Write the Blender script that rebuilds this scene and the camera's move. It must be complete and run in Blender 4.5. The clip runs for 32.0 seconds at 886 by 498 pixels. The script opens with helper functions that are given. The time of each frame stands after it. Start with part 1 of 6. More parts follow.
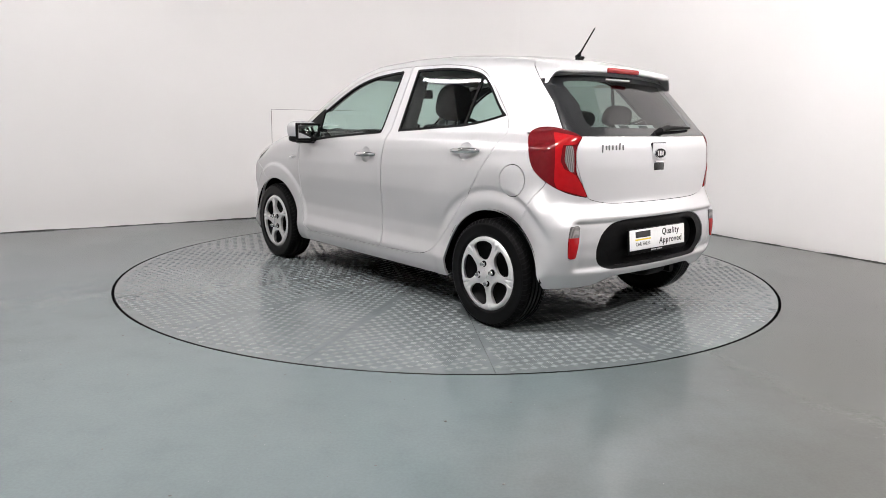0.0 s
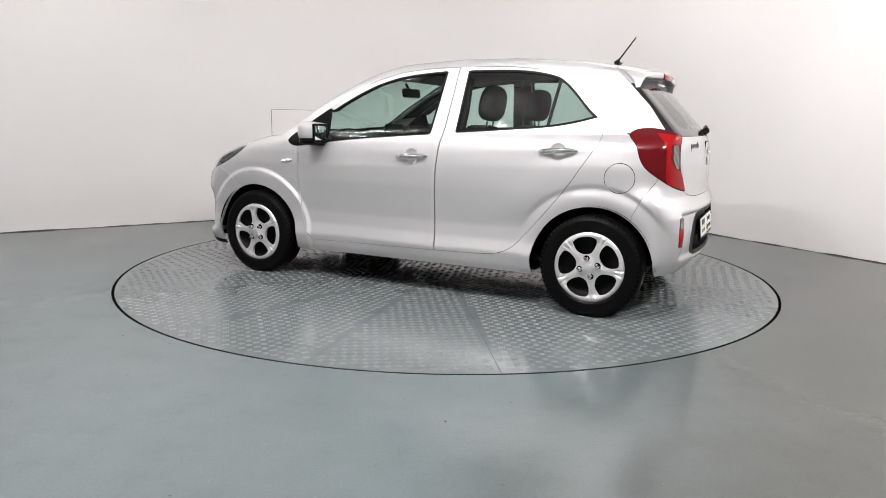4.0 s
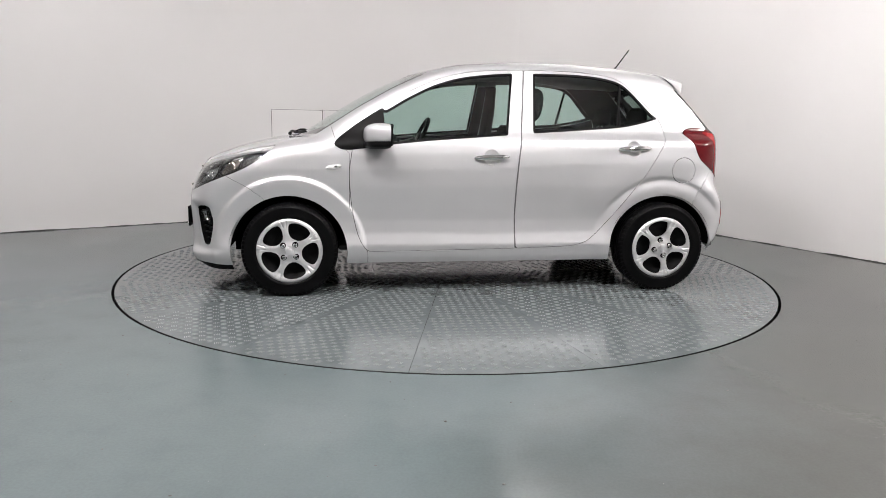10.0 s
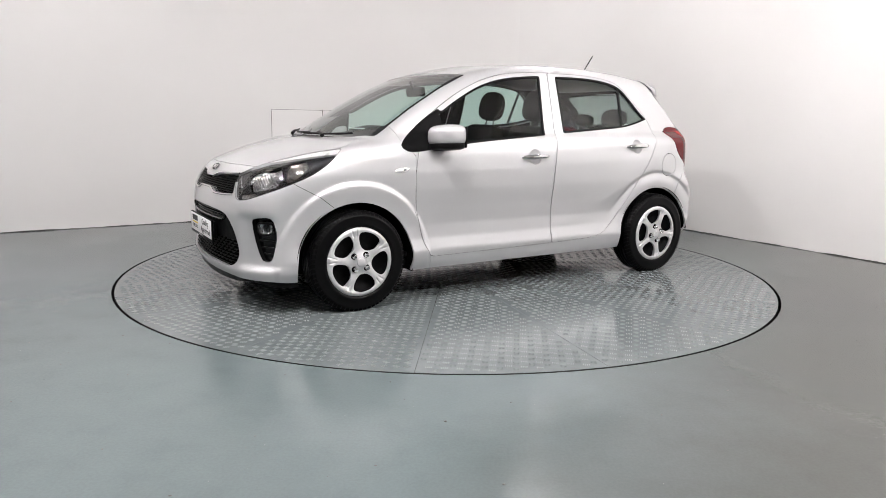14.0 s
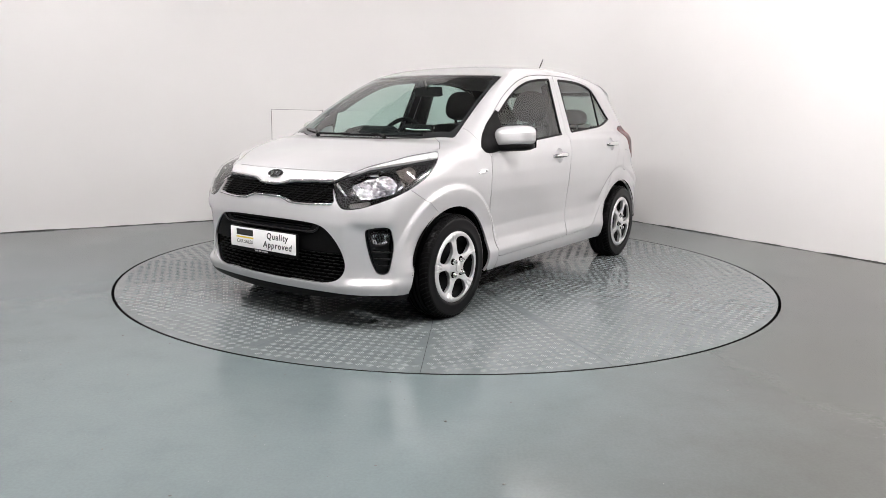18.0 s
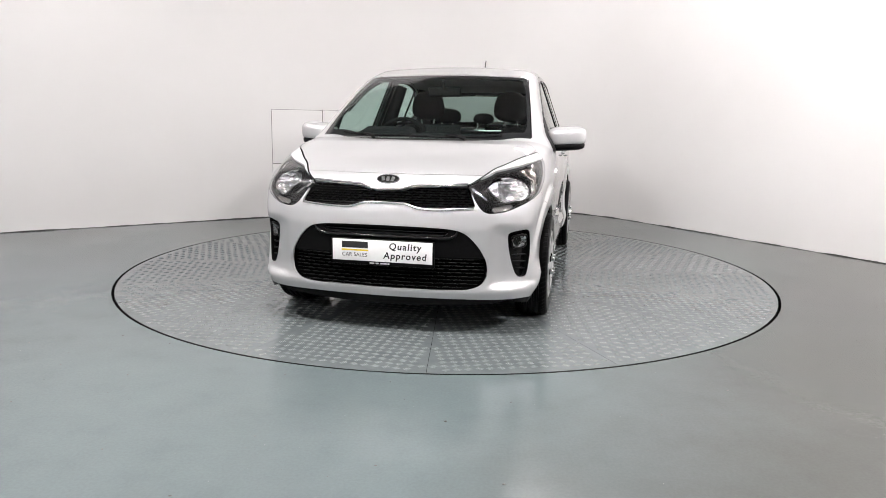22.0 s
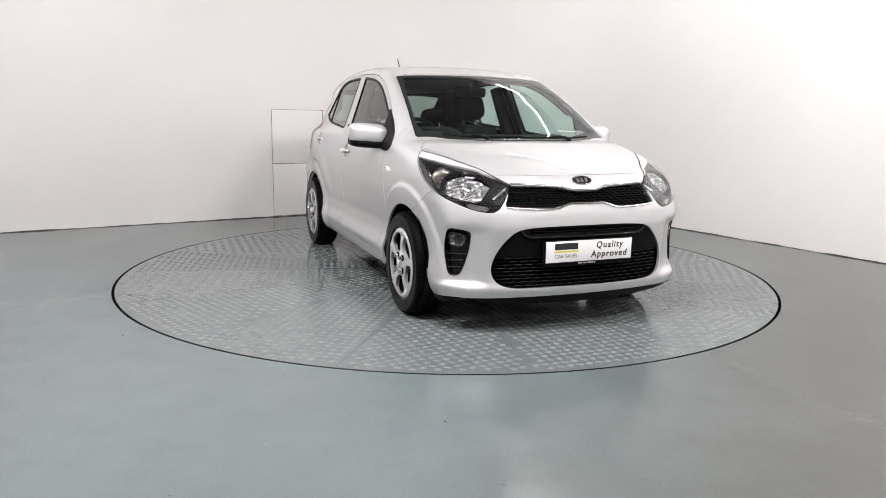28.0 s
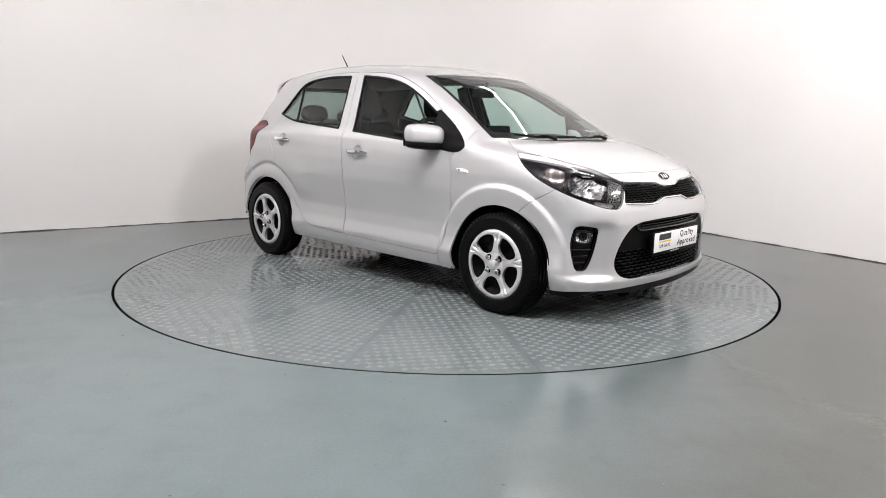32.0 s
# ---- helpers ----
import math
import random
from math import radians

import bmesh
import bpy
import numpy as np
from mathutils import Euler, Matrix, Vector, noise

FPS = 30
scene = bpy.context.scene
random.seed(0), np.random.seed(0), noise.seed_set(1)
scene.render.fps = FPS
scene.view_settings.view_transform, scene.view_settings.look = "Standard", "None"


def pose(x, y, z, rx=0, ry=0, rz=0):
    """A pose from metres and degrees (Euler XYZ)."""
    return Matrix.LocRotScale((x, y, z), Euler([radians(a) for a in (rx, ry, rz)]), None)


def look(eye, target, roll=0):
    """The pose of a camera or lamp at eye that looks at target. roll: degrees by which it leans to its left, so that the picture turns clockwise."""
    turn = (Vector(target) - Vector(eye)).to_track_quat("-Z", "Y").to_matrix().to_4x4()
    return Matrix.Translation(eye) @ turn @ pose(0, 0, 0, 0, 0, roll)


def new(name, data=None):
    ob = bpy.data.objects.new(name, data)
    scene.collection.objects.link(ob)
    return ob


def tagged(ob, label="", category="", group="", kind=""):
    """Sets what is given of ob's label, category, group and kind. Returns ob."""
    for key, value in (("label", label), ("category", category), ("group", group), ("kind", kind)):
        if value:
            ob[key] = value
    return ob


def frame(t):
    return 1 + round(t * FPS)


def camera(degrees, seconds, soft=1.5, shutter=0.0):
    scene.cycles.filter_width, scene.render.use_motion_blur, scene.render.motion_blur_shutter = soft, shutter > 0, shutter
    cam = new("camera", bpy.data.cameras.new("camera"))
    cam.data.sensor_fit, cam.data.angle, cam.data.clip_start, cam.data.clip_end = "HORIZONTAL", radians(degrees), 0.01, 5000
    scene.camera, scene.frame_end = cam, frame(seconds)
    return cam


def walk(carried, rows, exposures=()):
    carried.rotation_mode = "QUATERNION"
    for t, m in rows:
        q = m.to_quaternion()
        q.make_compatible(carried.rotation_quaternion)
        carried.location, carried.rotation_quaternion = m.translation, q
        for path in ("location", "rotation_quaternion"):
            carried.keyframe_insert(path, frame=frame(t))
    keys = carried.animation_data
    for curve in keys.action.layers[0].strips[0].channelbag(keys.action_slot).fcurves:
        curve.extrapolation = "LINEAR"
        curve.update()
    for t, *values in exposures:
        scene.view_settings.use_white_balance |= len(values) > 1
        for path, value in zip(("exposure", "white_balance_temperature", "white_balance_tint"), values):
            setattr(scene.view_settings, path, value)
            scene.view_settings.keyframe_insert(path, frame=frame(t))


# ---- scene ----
# ---- camera ----
CAM_DEG = 64.65
cam = camera(CAM_DEG, 32.0, soft=0.6)
EYE = (0.0, 0.0, 1.083)
AIM = (0.0, 10 * math.cos(radians(10.401)), 1.083 - 10 * math.sin(radians(10.401)))
walk(cam, [(0.0, look(EYE, AIM, 0.94)), (32.0, look(EYE, AIM, 0.94))],
     [(0.0, 0.01), (3.0, -0.01), (6.0, -0.21), (9.0, -0.24), (11.5, -0.18), (14.0, -0.05), (19.0, 0.09), (22.0, 0.13), (25.0, 0.09), (28.0, 0.08), (32.0, 0.05)])

# the turntable: its centre, radius, and the car's heading on it
TX, TY, TR = 0.0254, 5.1686, 2.2695
HEAD0, RATE = 130.416, 5.78609
OX, OY = -1.0937, -0.0519      # the axis in the car's own space (x forward from the front axle, y to its left)

# ---- world and lamps ----
world = bpy.data.worlds.new("world")
scene.world = world
world.use_nodes = True
world.node_tree.nodes["Background"].inputs[0].default_value = (0.9, 0.93, 1.0, 1)
world.node_tree.nodes["Background"].inputs[1].default_value = 0.05


# bare ceiling tubes, the third added as fill: along the long wall's way, along the short wall's way, height, length,
# radius, turn, strength
TUBES = [(-0.1, -5.4, 3.2, 2.4, 0.015, 0, 145), (4.7, -4.6, 3.2, 2.4, 0.015, 0, 58), (-0.99, -2.75, 3.7, 0.6, 0.05, 0, 590), (0.78, -1.90, 3.6, 0.6, 0.05, 0, 650),
         (2.85, 0.70, 3.55, 0.6, 0.05, 90, 740), (5.16, -1.24, 2.6, 0.35, 0.06, 90, 315)]

# ---- materials ----


class Mat:
    """A small builder of node materials."""

    def __init__(self, name):
        self.m = bpy.data.materials.new(name)
        self.m.use_nodes = True
        self.t = self.m.node_tree
        self.b = self.t.nodes["Principled BSDF"]

    def node(self, kind, **inputs):
        n = self.t.nodes.new(kind)
        for k, v in inputs.items():
            n.inputs[k.replace("_", " ")].default_value = v
        return n

    def link(self, a, b):
        self.t.links.new(a, b)

    def set(self, **inputs):
        for k, v in inputs.items():
            self.b.inputs[k.replace("_", " ")].default_value = v
        return self

    def coords(self, kind="Object"):
        return self.t.nodes.new("ShaderNodeTexCoord").outputs[kind]

    def noise(self, scale, detail=4, rough=0.55, co=None):
        n = self.node("ShaderNodeTexNoise", Scale=scale, Detail=detail, Roughness=rough)
        self.link(co or self.coords(), n.inputs["Vector"])
        return n.outputs["Fac"]

    def ramp(self, fac, stops):
        n = self.t.nodes.new("ShaderNodeValToRGB")
        els = n.color_ramp.elements
        while len(els) < len(stops):
            els.new(0.5)
        for e, (p, c) in zip(els, stops):
            e.position, e.color = p, (*c, 1) if len(c) == 3 else c
        self.link(fac, n.inputs[0])
        return n.outputs[0]

    def mix(self, fac, a, b, blend="MIX"):
        n = self.t.nodes.new("ShaderNodeMix")
        n.data_type, n.blend_type = "RGBA", blend
        for sock, v in ((n.inputs[0], fac), (n.inputs[6], a), (n.inputs[7], b)):
            if isinstance(v, bpy.types.NodeSocket):
                self.link(v, sock)
            else:
                sock.default_value = v
        return n.outputs[2]

    def bump(self, height, strength=0.2, distance=0.002):
        n = self.node("ShaderNodeBump", Strength=strength, Distance=distance)
        self.link(height, n.inputs["Height"])
        self.link(n.outputs[0], self.b.inputs["Normal"])
        return n


def grey(v):
    return (v, v, v)


def plain(name, colour, rough=0.5, metal=0.0, coat=0.0, var=0.15, scale=40.0, bump=0.0, spec=0.5):
    """A surface of one colour with slight variation of tone and gloss."""
    m = Mat(name)
    n = m.noise(scale)
    lo = tuple(c * (1 - var) for c in colour)
    hi = tuple(min(1, c * (1 + var)) for c in colour)
    m.link(m.ramp(n, [(0.3, lo), (0.7, hi)]), m.b.inputs["Base Color"])
    m.link(m.ramp(m.noise(scale * 0.3), [(0.3, grey(rough * 0.85)), (0.7, grey(min(1, rough * 1.15)))]), m.b.inputs["Roughness"])
    m.set(Metallic=metal, Coat_Weight=coat, Specular_IOR_Level=spec)
    if bump:
        m.bump(m.noise(scale * 6), bump)
    return m.m


def paint():
    m = Mat("silver_paint")
    co = m.coords()
    tone = m.ramp(m.noise(2.5, 3, 0.5, co), [(0.3, (0.555, 0.557, 0.565)), (0.7, (0.580, 0.582, 0.589))])
    m.link(tone, m.b.inputs["Base Color"])
    m.link(m.ramp(m.noise(7.0, 5, 0.55, co), [(0.3, grey(0.43)), (0.75, grey(0.48))]), m.b.inputs["Roughness"])
    m.set(Metallic=0.58, Coat_Weight=1.0, Coat_Roughness=0.02)
    return m.m


def glass(name, tint, rough=0.0, ior=1.5):
    """Thin tinted glass: clear through, with a mirror's gloss by the angle."""
    m = Mat(name)
    out = m.t.nodes["Material Output"]
    m.t.nodes.remove(m.b)
    clear = m.node("ShaderNodeBsdfTransparent", Color=(*tint, 1))
    gloss = m.node("ShaderNodeBsdfGlossy", Color=(1, 1, 1, 1), Roughness=rough)
    face = m.node("ShaderNodeLayerWeight", Blend=0.5)
    power = m.t.nodes.new("ShaderNodeMath")
    power.operation, power.inputs[1].default_value = "POWER", 5.0
    m.link(face.outputs["Facing"], power.inputs[0])
    add = m.t.nodes.new("ShaderNodeMath")
    add.operation, add.inputs[1].default_value, add.inputs[2].default_value = "MULTIPLY_ADD", 0.94, 0.050
    m.link(power.outputs[0], add.inputs[0])
    mix = m.t.nodes.new("ShaderNodeMixShader")
    m.link(add.outputs[0], mix.inputs[0])
    m.link(clear.outputs[0], mix.inputs[1])
    m.link(gloss.outputs[0], mix.inputs[2])
    m.link(mix.outputs[0], out.inputs["Surface"])
    return m.m


def floor_paint():
    """Blue-grey floor paint: bluer over most of it, grey-brown along the walls and darker grey-brown to one side."""
    m = Mat("floor_paint")
    co = m.coords()
    big = m.noise(0.45, 5, 0.6, co)
    mid = m.noise(5.0, 4, 0.6, co)
    blue_tone = m.ramp(big, [(0.30, (0.102, 0.125, 0.130)), (0.5, (0.107, 0.133, 0.138)), (0.72, (0.112, 0.140, 0.146))])
    grey_tone = m.ramp(big, [(0.30, (0.050, 0.054, 0.049)), (0.72, (0.066, 0.071, 0.065))])
    # the darker grey-brown zone: a side of the room, with an uneven edge
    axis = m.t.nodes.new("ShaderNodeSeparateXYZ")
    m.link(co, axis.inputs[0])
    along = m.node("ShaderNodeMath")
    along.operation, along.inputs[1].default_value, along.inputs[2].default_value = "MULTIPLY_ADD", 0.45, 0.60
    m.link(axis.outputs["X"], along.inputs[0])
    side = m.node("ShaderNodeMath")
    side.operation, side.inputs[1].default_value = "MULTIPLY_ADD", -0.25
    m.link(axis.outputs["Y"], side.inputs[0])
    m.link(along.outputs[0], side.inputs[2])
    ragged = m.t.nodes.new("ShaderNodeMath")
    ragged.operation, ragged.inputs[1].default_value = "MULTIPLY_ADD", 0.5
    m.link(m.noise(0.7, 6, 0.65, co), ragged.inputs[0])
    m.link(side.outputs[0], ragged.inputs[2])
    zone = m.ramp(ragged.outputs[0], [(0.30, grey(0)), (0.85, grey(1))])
    base = m.mix(zone, blue_tone, grey_tone)
    worn = m.ramp(mid, [(0.32, grey(0.94)), (0.45, grey(0.99)), (0.68, grey(1.03))])
    col = m.mix(1.0, base, worn, "MULTIPLY")
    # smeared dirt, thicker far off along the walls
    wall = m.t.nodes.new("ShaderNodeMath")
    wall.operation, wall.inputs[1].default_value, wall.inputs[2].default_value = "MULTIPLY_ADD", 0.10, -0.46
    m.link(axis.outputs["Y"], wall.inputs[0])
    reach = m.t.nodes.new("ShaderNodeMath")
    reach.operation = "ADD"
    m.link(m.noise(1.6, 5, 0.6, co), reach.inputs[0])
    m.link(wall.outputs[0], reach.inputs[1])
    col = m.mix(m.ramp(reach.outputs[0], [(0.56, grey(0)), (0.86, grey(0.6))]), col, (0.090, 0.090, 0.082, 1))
    grain = m.ramp(m.noise(90.0, 3, 0.6, co), [(0.35, grey(0.96)), (0.65, grey(1.04))])
    col = m.mix(1.0, col, grain, "MULTIPLY")
    # chips and dirt
    for scale, size, tone in ((9.0, 0.040, (0.03, 0.030, 0.028, 1)), (17.0, 0.045, (0.26, 0.27, 0.265, 1))):
        spots = m.node("ShaderNodeTexVoronoi", Scale=scale)
        m.link(co, spots.inputs["Vector"])
        dots = m.ramp(spots.outputs["Distance"], [(0.0, grey(1)), (size, grey(0.0))])
        rare = m.ramp(m.noise(scale * 0.37, 2, 0.5, co), [(0.56, grey(0)), (0.60, grey(1))])
        col = m.mix(m.mix(1.0, dots, rare, "MULTIPLY"), col, tone)
    m.link(col, m.b.inputs["Base Color"])
    m.link(m.ramp(m.noise(1.7, 2, 0.5, co), [(0.3, grey(0.19)), (0.7, grey(0.14))]), m.b.inputs["Roughness"])
    m.set(Specular_IOR_Level=0.38)
    h = m.mix(0.22, m.noise(2.2, 3, 0.5, co), m.noise(60.0, 4, 0.6, co))
    m.bump(h, 0.22, 0.004)
    return m.m


def plate_paint():
    m = Mat("plate_paint")
    co = m.coords()
    big = m.noise(1.1, 5, 0.6, co)
    base = m.ramp(big, [(0.25, (0.118, 0.136, 0.139)), (0.8, (0.136, 0.156, 0.159))])
    worn = m.ramp(m.noise(9.0, 6, 0.65, co), [(0.35, grey(0.84)), (0.65, grey(1.06))])
    m.link(m.mix(1.0, base, worn, "MULTIPLY"), m.b.inputs["Base Color"])
    m.link(m.ramp(m.noise(4.0, 5, 0.6, co), [(0.3, grey(0.08)), (0.7, grey(0.15))]), m.b.inputs["Roughness"])
    m.set(Specular_IOR_Level=0.5)
    m.bump(m.noise(30.0, 3, 0.5, co), 0.08, 0.003)
    return m.m


def wall_paint():
    m = Mat("wall_paint")
    co = m.coords()
    base = m.ramp(m.noise(0.8, 4, 0.5, co), [(0.3, (0.68, 0.668, 0.660)), (0.7, (0.72, 0.71, 0.703))])
    scuff = m.ramp(m.noise(5.0, 7, 0.7, co), [(0.22, grey(0.93)), (0.34, grey(1.0))])
    m.link(m.mix(1.0, base, scuff, "MULTIPLY"), m.b.inputs["Base Color"])
    m.set(Roughness=0.6)
    m.bump(m.noise(28.0, 5, 0.6, co), 0.12, 0.003)
    return m.m


M_PAINT = paint()
M_FLOOR, M_PLATE, M_WALL = floor_paint(), plate_paint(), wall_paint()
# dark grey for the added walls out of view, to keep bounce light low
M_DIM = plain("unseen_wall_dark", (0.18, 0.18, 0.18), 0.8, var=0.08, scale=3)
M_CEIL = plain("ceiling_paint", (0.16, 0.16, 0.16), 0.9, var=0.05, scale=2)
M_STEEL = plain("worn_bar_steel", (0.155, 0.174, 0.177), 0.36, 0.0, var=0.2, scale=30, spec=0.45)
M_GAP = plain("dark_gap", (0.002, 0.002, 0.002), 0.9, var=0.1, spec=0.03)
M_BLACK = plain("black_plastic", (0.004, 0.004, 0.0042), 0.42, var=0.2, scale=60, bump=0.05, spec=0.07)
M_GLOSSBLACK = plain("gloss_black", (0.006, 0.006, 0.0065), 0.16, coat=0.1, var=0.1, spec=0.3)
M_RUBBER = plain("tyre_rubber", (0.0022, 0.0022, 0.0024), 0.34, var=0.25, scale=25, bump=0.05, spec=0.13)
M_TREAD = plain("tread_rubber", (0.002, 0.002, 0.0022), 0.6, var=0.25, scale=25, bump=0.05, spec=0.06)
M_ALLOY = plain("wheel_silver", (0.66, 0.66, 0.665), 0.38, 0.6, coat=0.5, var=0.04)
M_CHROME = plain("chrome", (0.80, 0.80, 0.81), 0.07, 1.0, var=0.02)
M_TRIM = plain("cabin_trim", (0.011, 0.011, 0.012), 0.7, var=0.15, scale=60, bump=0.05, spec=0.15)
M_LINING = plain("headlining", (0.30, 0.30, 0.295), 0.9, var=0.05, scale=30)
M_CLOTH = plain("seat_cloth", (0.006, 0.006, 0.0065), 0.95, var=0.2, scale=35, bump=0.03, spec=0.06)
M_GLASS = glass("window_glass", (0.70, 0.83, 0.79))
M_DARKGLASS = glass("rear_glass", (0.34, 0.40, 0.38))
M_LENS = glass("clear_lens", (0.93, 0.94, 0.94))
M_WHITE = plain("white_sheet", (0.80, 0.80, 0.79), 0.35, var=0.03)
M_INK = plain("black_ink", (0.015, 0.015, 0.015), 0.5)
M_GREYINK = plain("pale_ink", (0.45, 0.45, 0.45), 0.5)
M_YELLOW = plain("yellow_ink", (0.75, 0.58, 0.03), 0.45)
M_RED = plain("red_lens", (0.27, 0.006, 0.008), 0.12, coat=0.1, var=0.08, spec=0.25)
M_DEEPRED = plain("deep_red_lens", (0.095, 0.005, 0.007), 0.12, coat=0.1, var=0.08, spec=0.25)
M_AMBER = plain("amber_reflector", (0.27, 0.235, 0.215), 0.16, 0.9, var=0.4, scale=70)
M_NAME = plain("dark_chrome", (0.30, 0.30, 0.305), 0.15, 1.0, var=0.03)
M_MIRROR = plain("mirror", (0.85, 0.86, 0.86), 0.02, 1.0, var=0.01)
M_BARSTEEL = plain("silver_lamp_strip", (0.70, 0.70, 0.71), 0.3, 0.2, var=0.05)


def ribbed(name, colour, rough, metal, scale):
    """A reflector or lens with fine upright ribs."""
    m = Mat(name)
    w = m.node("ShaderNodeTexWave", Scale=scale, Distortion=0.6)
    m.link(m.coords(), w.inputs["Vector"])
    m.link(m.ramp(w.outputs["Fac"], [(0.2, tuple(c * 0.55 for c in colour)), (0.8, colour)]), m.b.inputs["Base Color"])
    m.set(Roughness=rough, Metallic=metal)
    m.bump(w.outputs["Fac"], 0.5, 0.002)
    return m.m




def faceted(name, colour, rough, scale):
    """Bright metal pressed into many small facets."""
    m = Mat(name)
    v = m.node("ShaderNodeTexVoronoi", Scale=scale)
    m.link(m.coords(), v.inputs["Vector"])
    w = m.node("ShaderNodeTexWave", Scale=26.0, Distortion=1.5)
    m.link(m.coords(), w.inputs["Vector"])
    m.link(m.ramp(v.outputs["Color"], [(0.1, tuple(c * 0.35 for c in colour)), (0.9, colour)]), m.b.inputs["Base Color"])
    m.set(Roughness=rough, Metallic=1.0)
    m.bump(m.mix(0.5, v.outputs["Distance"], w.outputs["Fac"]), 0.9, 0.006)
    return m.m


M_REFLECT = faceted("faceted_reflector", (0.78, 0.78, 0.79), 0.14, 60)
M_RIBGLASS = ribbed("ribbed_clear_lens", (0.27, 0.255, 0.25), 0.10, 0.4, 60)


def tube_glow(name, strength):
    m = Mat(name)
    m.b.inputs["Base Color"].default_value = (0.9, 0.9, 0.9, 1)
    m.b.inputs["Emission Color"].default_value = (1.0, 0.950, 0.948, 1)
    m.b.inputs["Emission Strength"].default_value = strength
    return m.m


M_FRIT = plain("black_frit", (0.012, 0.013, 0.014), 0.10, coat=0.4, var=0.1)

# ---- mesh helpers ----


class Surf:
    """A triangle sheet: places, smooth normals, triangles."""

    def __init__(self, v, n, t):
        self.v, self.n, self.t = v, n, t

    def tidy(self):
        used = np.unique(self.t)
        m = np.full(len(self.v), -1)
        m[used] = np.arange(len(used))
        return Surf(self.v[used], self.n[used], m[self.t])

    def moved(self, d):
        """Shifted along its normals by d metres."""
        return Surf(self.v + self.n * d, self.n, self.t)

    def turned(self):
        return Surf(self.v, -self.n, self.t[:, ::-1])

    def only(self, keep):
        """The triangles whose centres satisfy keep(x, y, z)."""
        c = self.v[self.t].mean(1)
        return Surf(self.v, self.n, self.t[keep(c[:, 0], c[:, 1], c[:, 2])]).tidy()


def join(*surfs):
    k, v, n, t = 0, [], [], []
    for s in surfs:
        v.append(s.v), n.append(s.n), t.append(s.t + k)
        k += len(s.v)
    return Surf(np.concatenate(v), np.concatenate(n), np.concatenate(t))


def cut(s, f):
    """Splits a sheet along f = 0 (f: a value at each vertex): the part where f < 0, and the rest."""
    f = np.where(np.abs(f) < 1e-6, 1e-6, f)
    neg = f < 0
    k = neg[s.t].sum(1)
    ins, outs = [s.t[k == 3]], [s.t[k == 0]]
    v, n = s.v, s.n
    for lone_neg, kk in ((True, 1), (False, 2)):
        tri = s.t[k == kk]
        if not len(tri):
            continue
        lone = neg[tri] if lone_neg else ~neg[tri]
        i = lone.argmax(1)
        r = np.arange(len(tri))
        a, b, c = tri[r, i], tri[r, (i + 1) % 3], tri[r, (i + 2) % 3]
        edges = np.sort(np.concatenate([np.stack([a, b], 1), np.stack([a, c], 1)]), 1)
        key, inv = np.unique(edges, axis=0, return_inverse=True)
        inv = inv.ravel()
        w = (f[key[:, 0]] / (f[key[:, 0]] - f[key[:, 1]]))[:, None]
        nv = v[key[:, 0]] * (1 - w) + v[key[:, 1]] * w
        nn = n[key[:, 0]] * (1 - w) + n[key[:, 1]] * w
        nn /= np.linalg.norm(nn, axis=1)[:, None] + 1e-12
        base = len(v)
        v, n = np.concatenate([v, nv]), np.concatenate([n, nn])
        p, q = base + inv[:len(tri)], base + inv[len(tri):]
        one = np.stack([a, p, q], 1)
        two = np.concatenate([np.stack([p, b, c], 1), np.stack([p, c, q], 1)])
        (ins if lone_neg else outs).append(one)
        (outs if lone_neg else ins).append(two)
    return Surf(v, n, np.concatenate(ins)).tidy(), Surf(v, n, np.concatenate(outs)).tidy()


def weld(s, tol=1e-5):
    """Joins vertices that lie together."""
    key, first, inv = np.unique(np.round(s.v / tol).astype(np.int64), axis=0, return_index=True, return_inverse=True)
    t = inv.ravel()[s.t]
    t = t[(t[:, 0] != t[:, 1]) & (t[:, 1] != t[:, 2]) & (t[:, 0] != t[:, 2])]
    return Surf(s.v[first], s.n[first], t)


def islands(s):
    """The largest connected piece of a sheet, and all the rest."""
    s = weld(s)
    lab = np.arange(len(s.v))
    while True:
        m = lab[s.t].min(1)
        new_lab = lab.copy()
        for k in range(3):
            np.minimum.at(new_lab, s.t[:, k], m)
        new_lab = new_lab[new_lab]
        if (new_lab == lab).all():
            break
        lab = new_lab
    c = lab[s.t[:, 0]]
    ids, cnt = np.unique(c, return_counts=True)
    big = ids[cnt.argmax()]
    return Surf(s.v, s.n, s.t[c == big]).tidy(), Surf(s.v, s.n, s.t[c != big]).tidy()


def well(s, top, bottom, inward=True):
    """The wall round a sunken region, from depth top to depth bottom below the skin."""
    s = weld(s)
    e = border(s)
    a, b = s.v[e[:, 0]] - s.n[e[:, 0]] * top, s.v[e[:, 1]] - s.n[e[:, 1]] * top
    c, d = s.v[e[:, 0]] - s.n[e[:, 0]] * bottom, s.v[e[:, 1]] - s.n[e[:, 1]] * bottom
    m, r = len(e), np.arange(len(e))
    nor = np.cross(b - a, c - a)
    nor /= np.linalg.norm(nor, axis=1)[:, None] + 1e-12
    return Surf(np.concatenate([a, b, c, d]), np.concatenate([nor] * 4), np.concatenate([np.stack([r, r + m, r + 2 * m], 1), np.stack([r + m, r + 3 * m, r + 2 * m], 1)]))


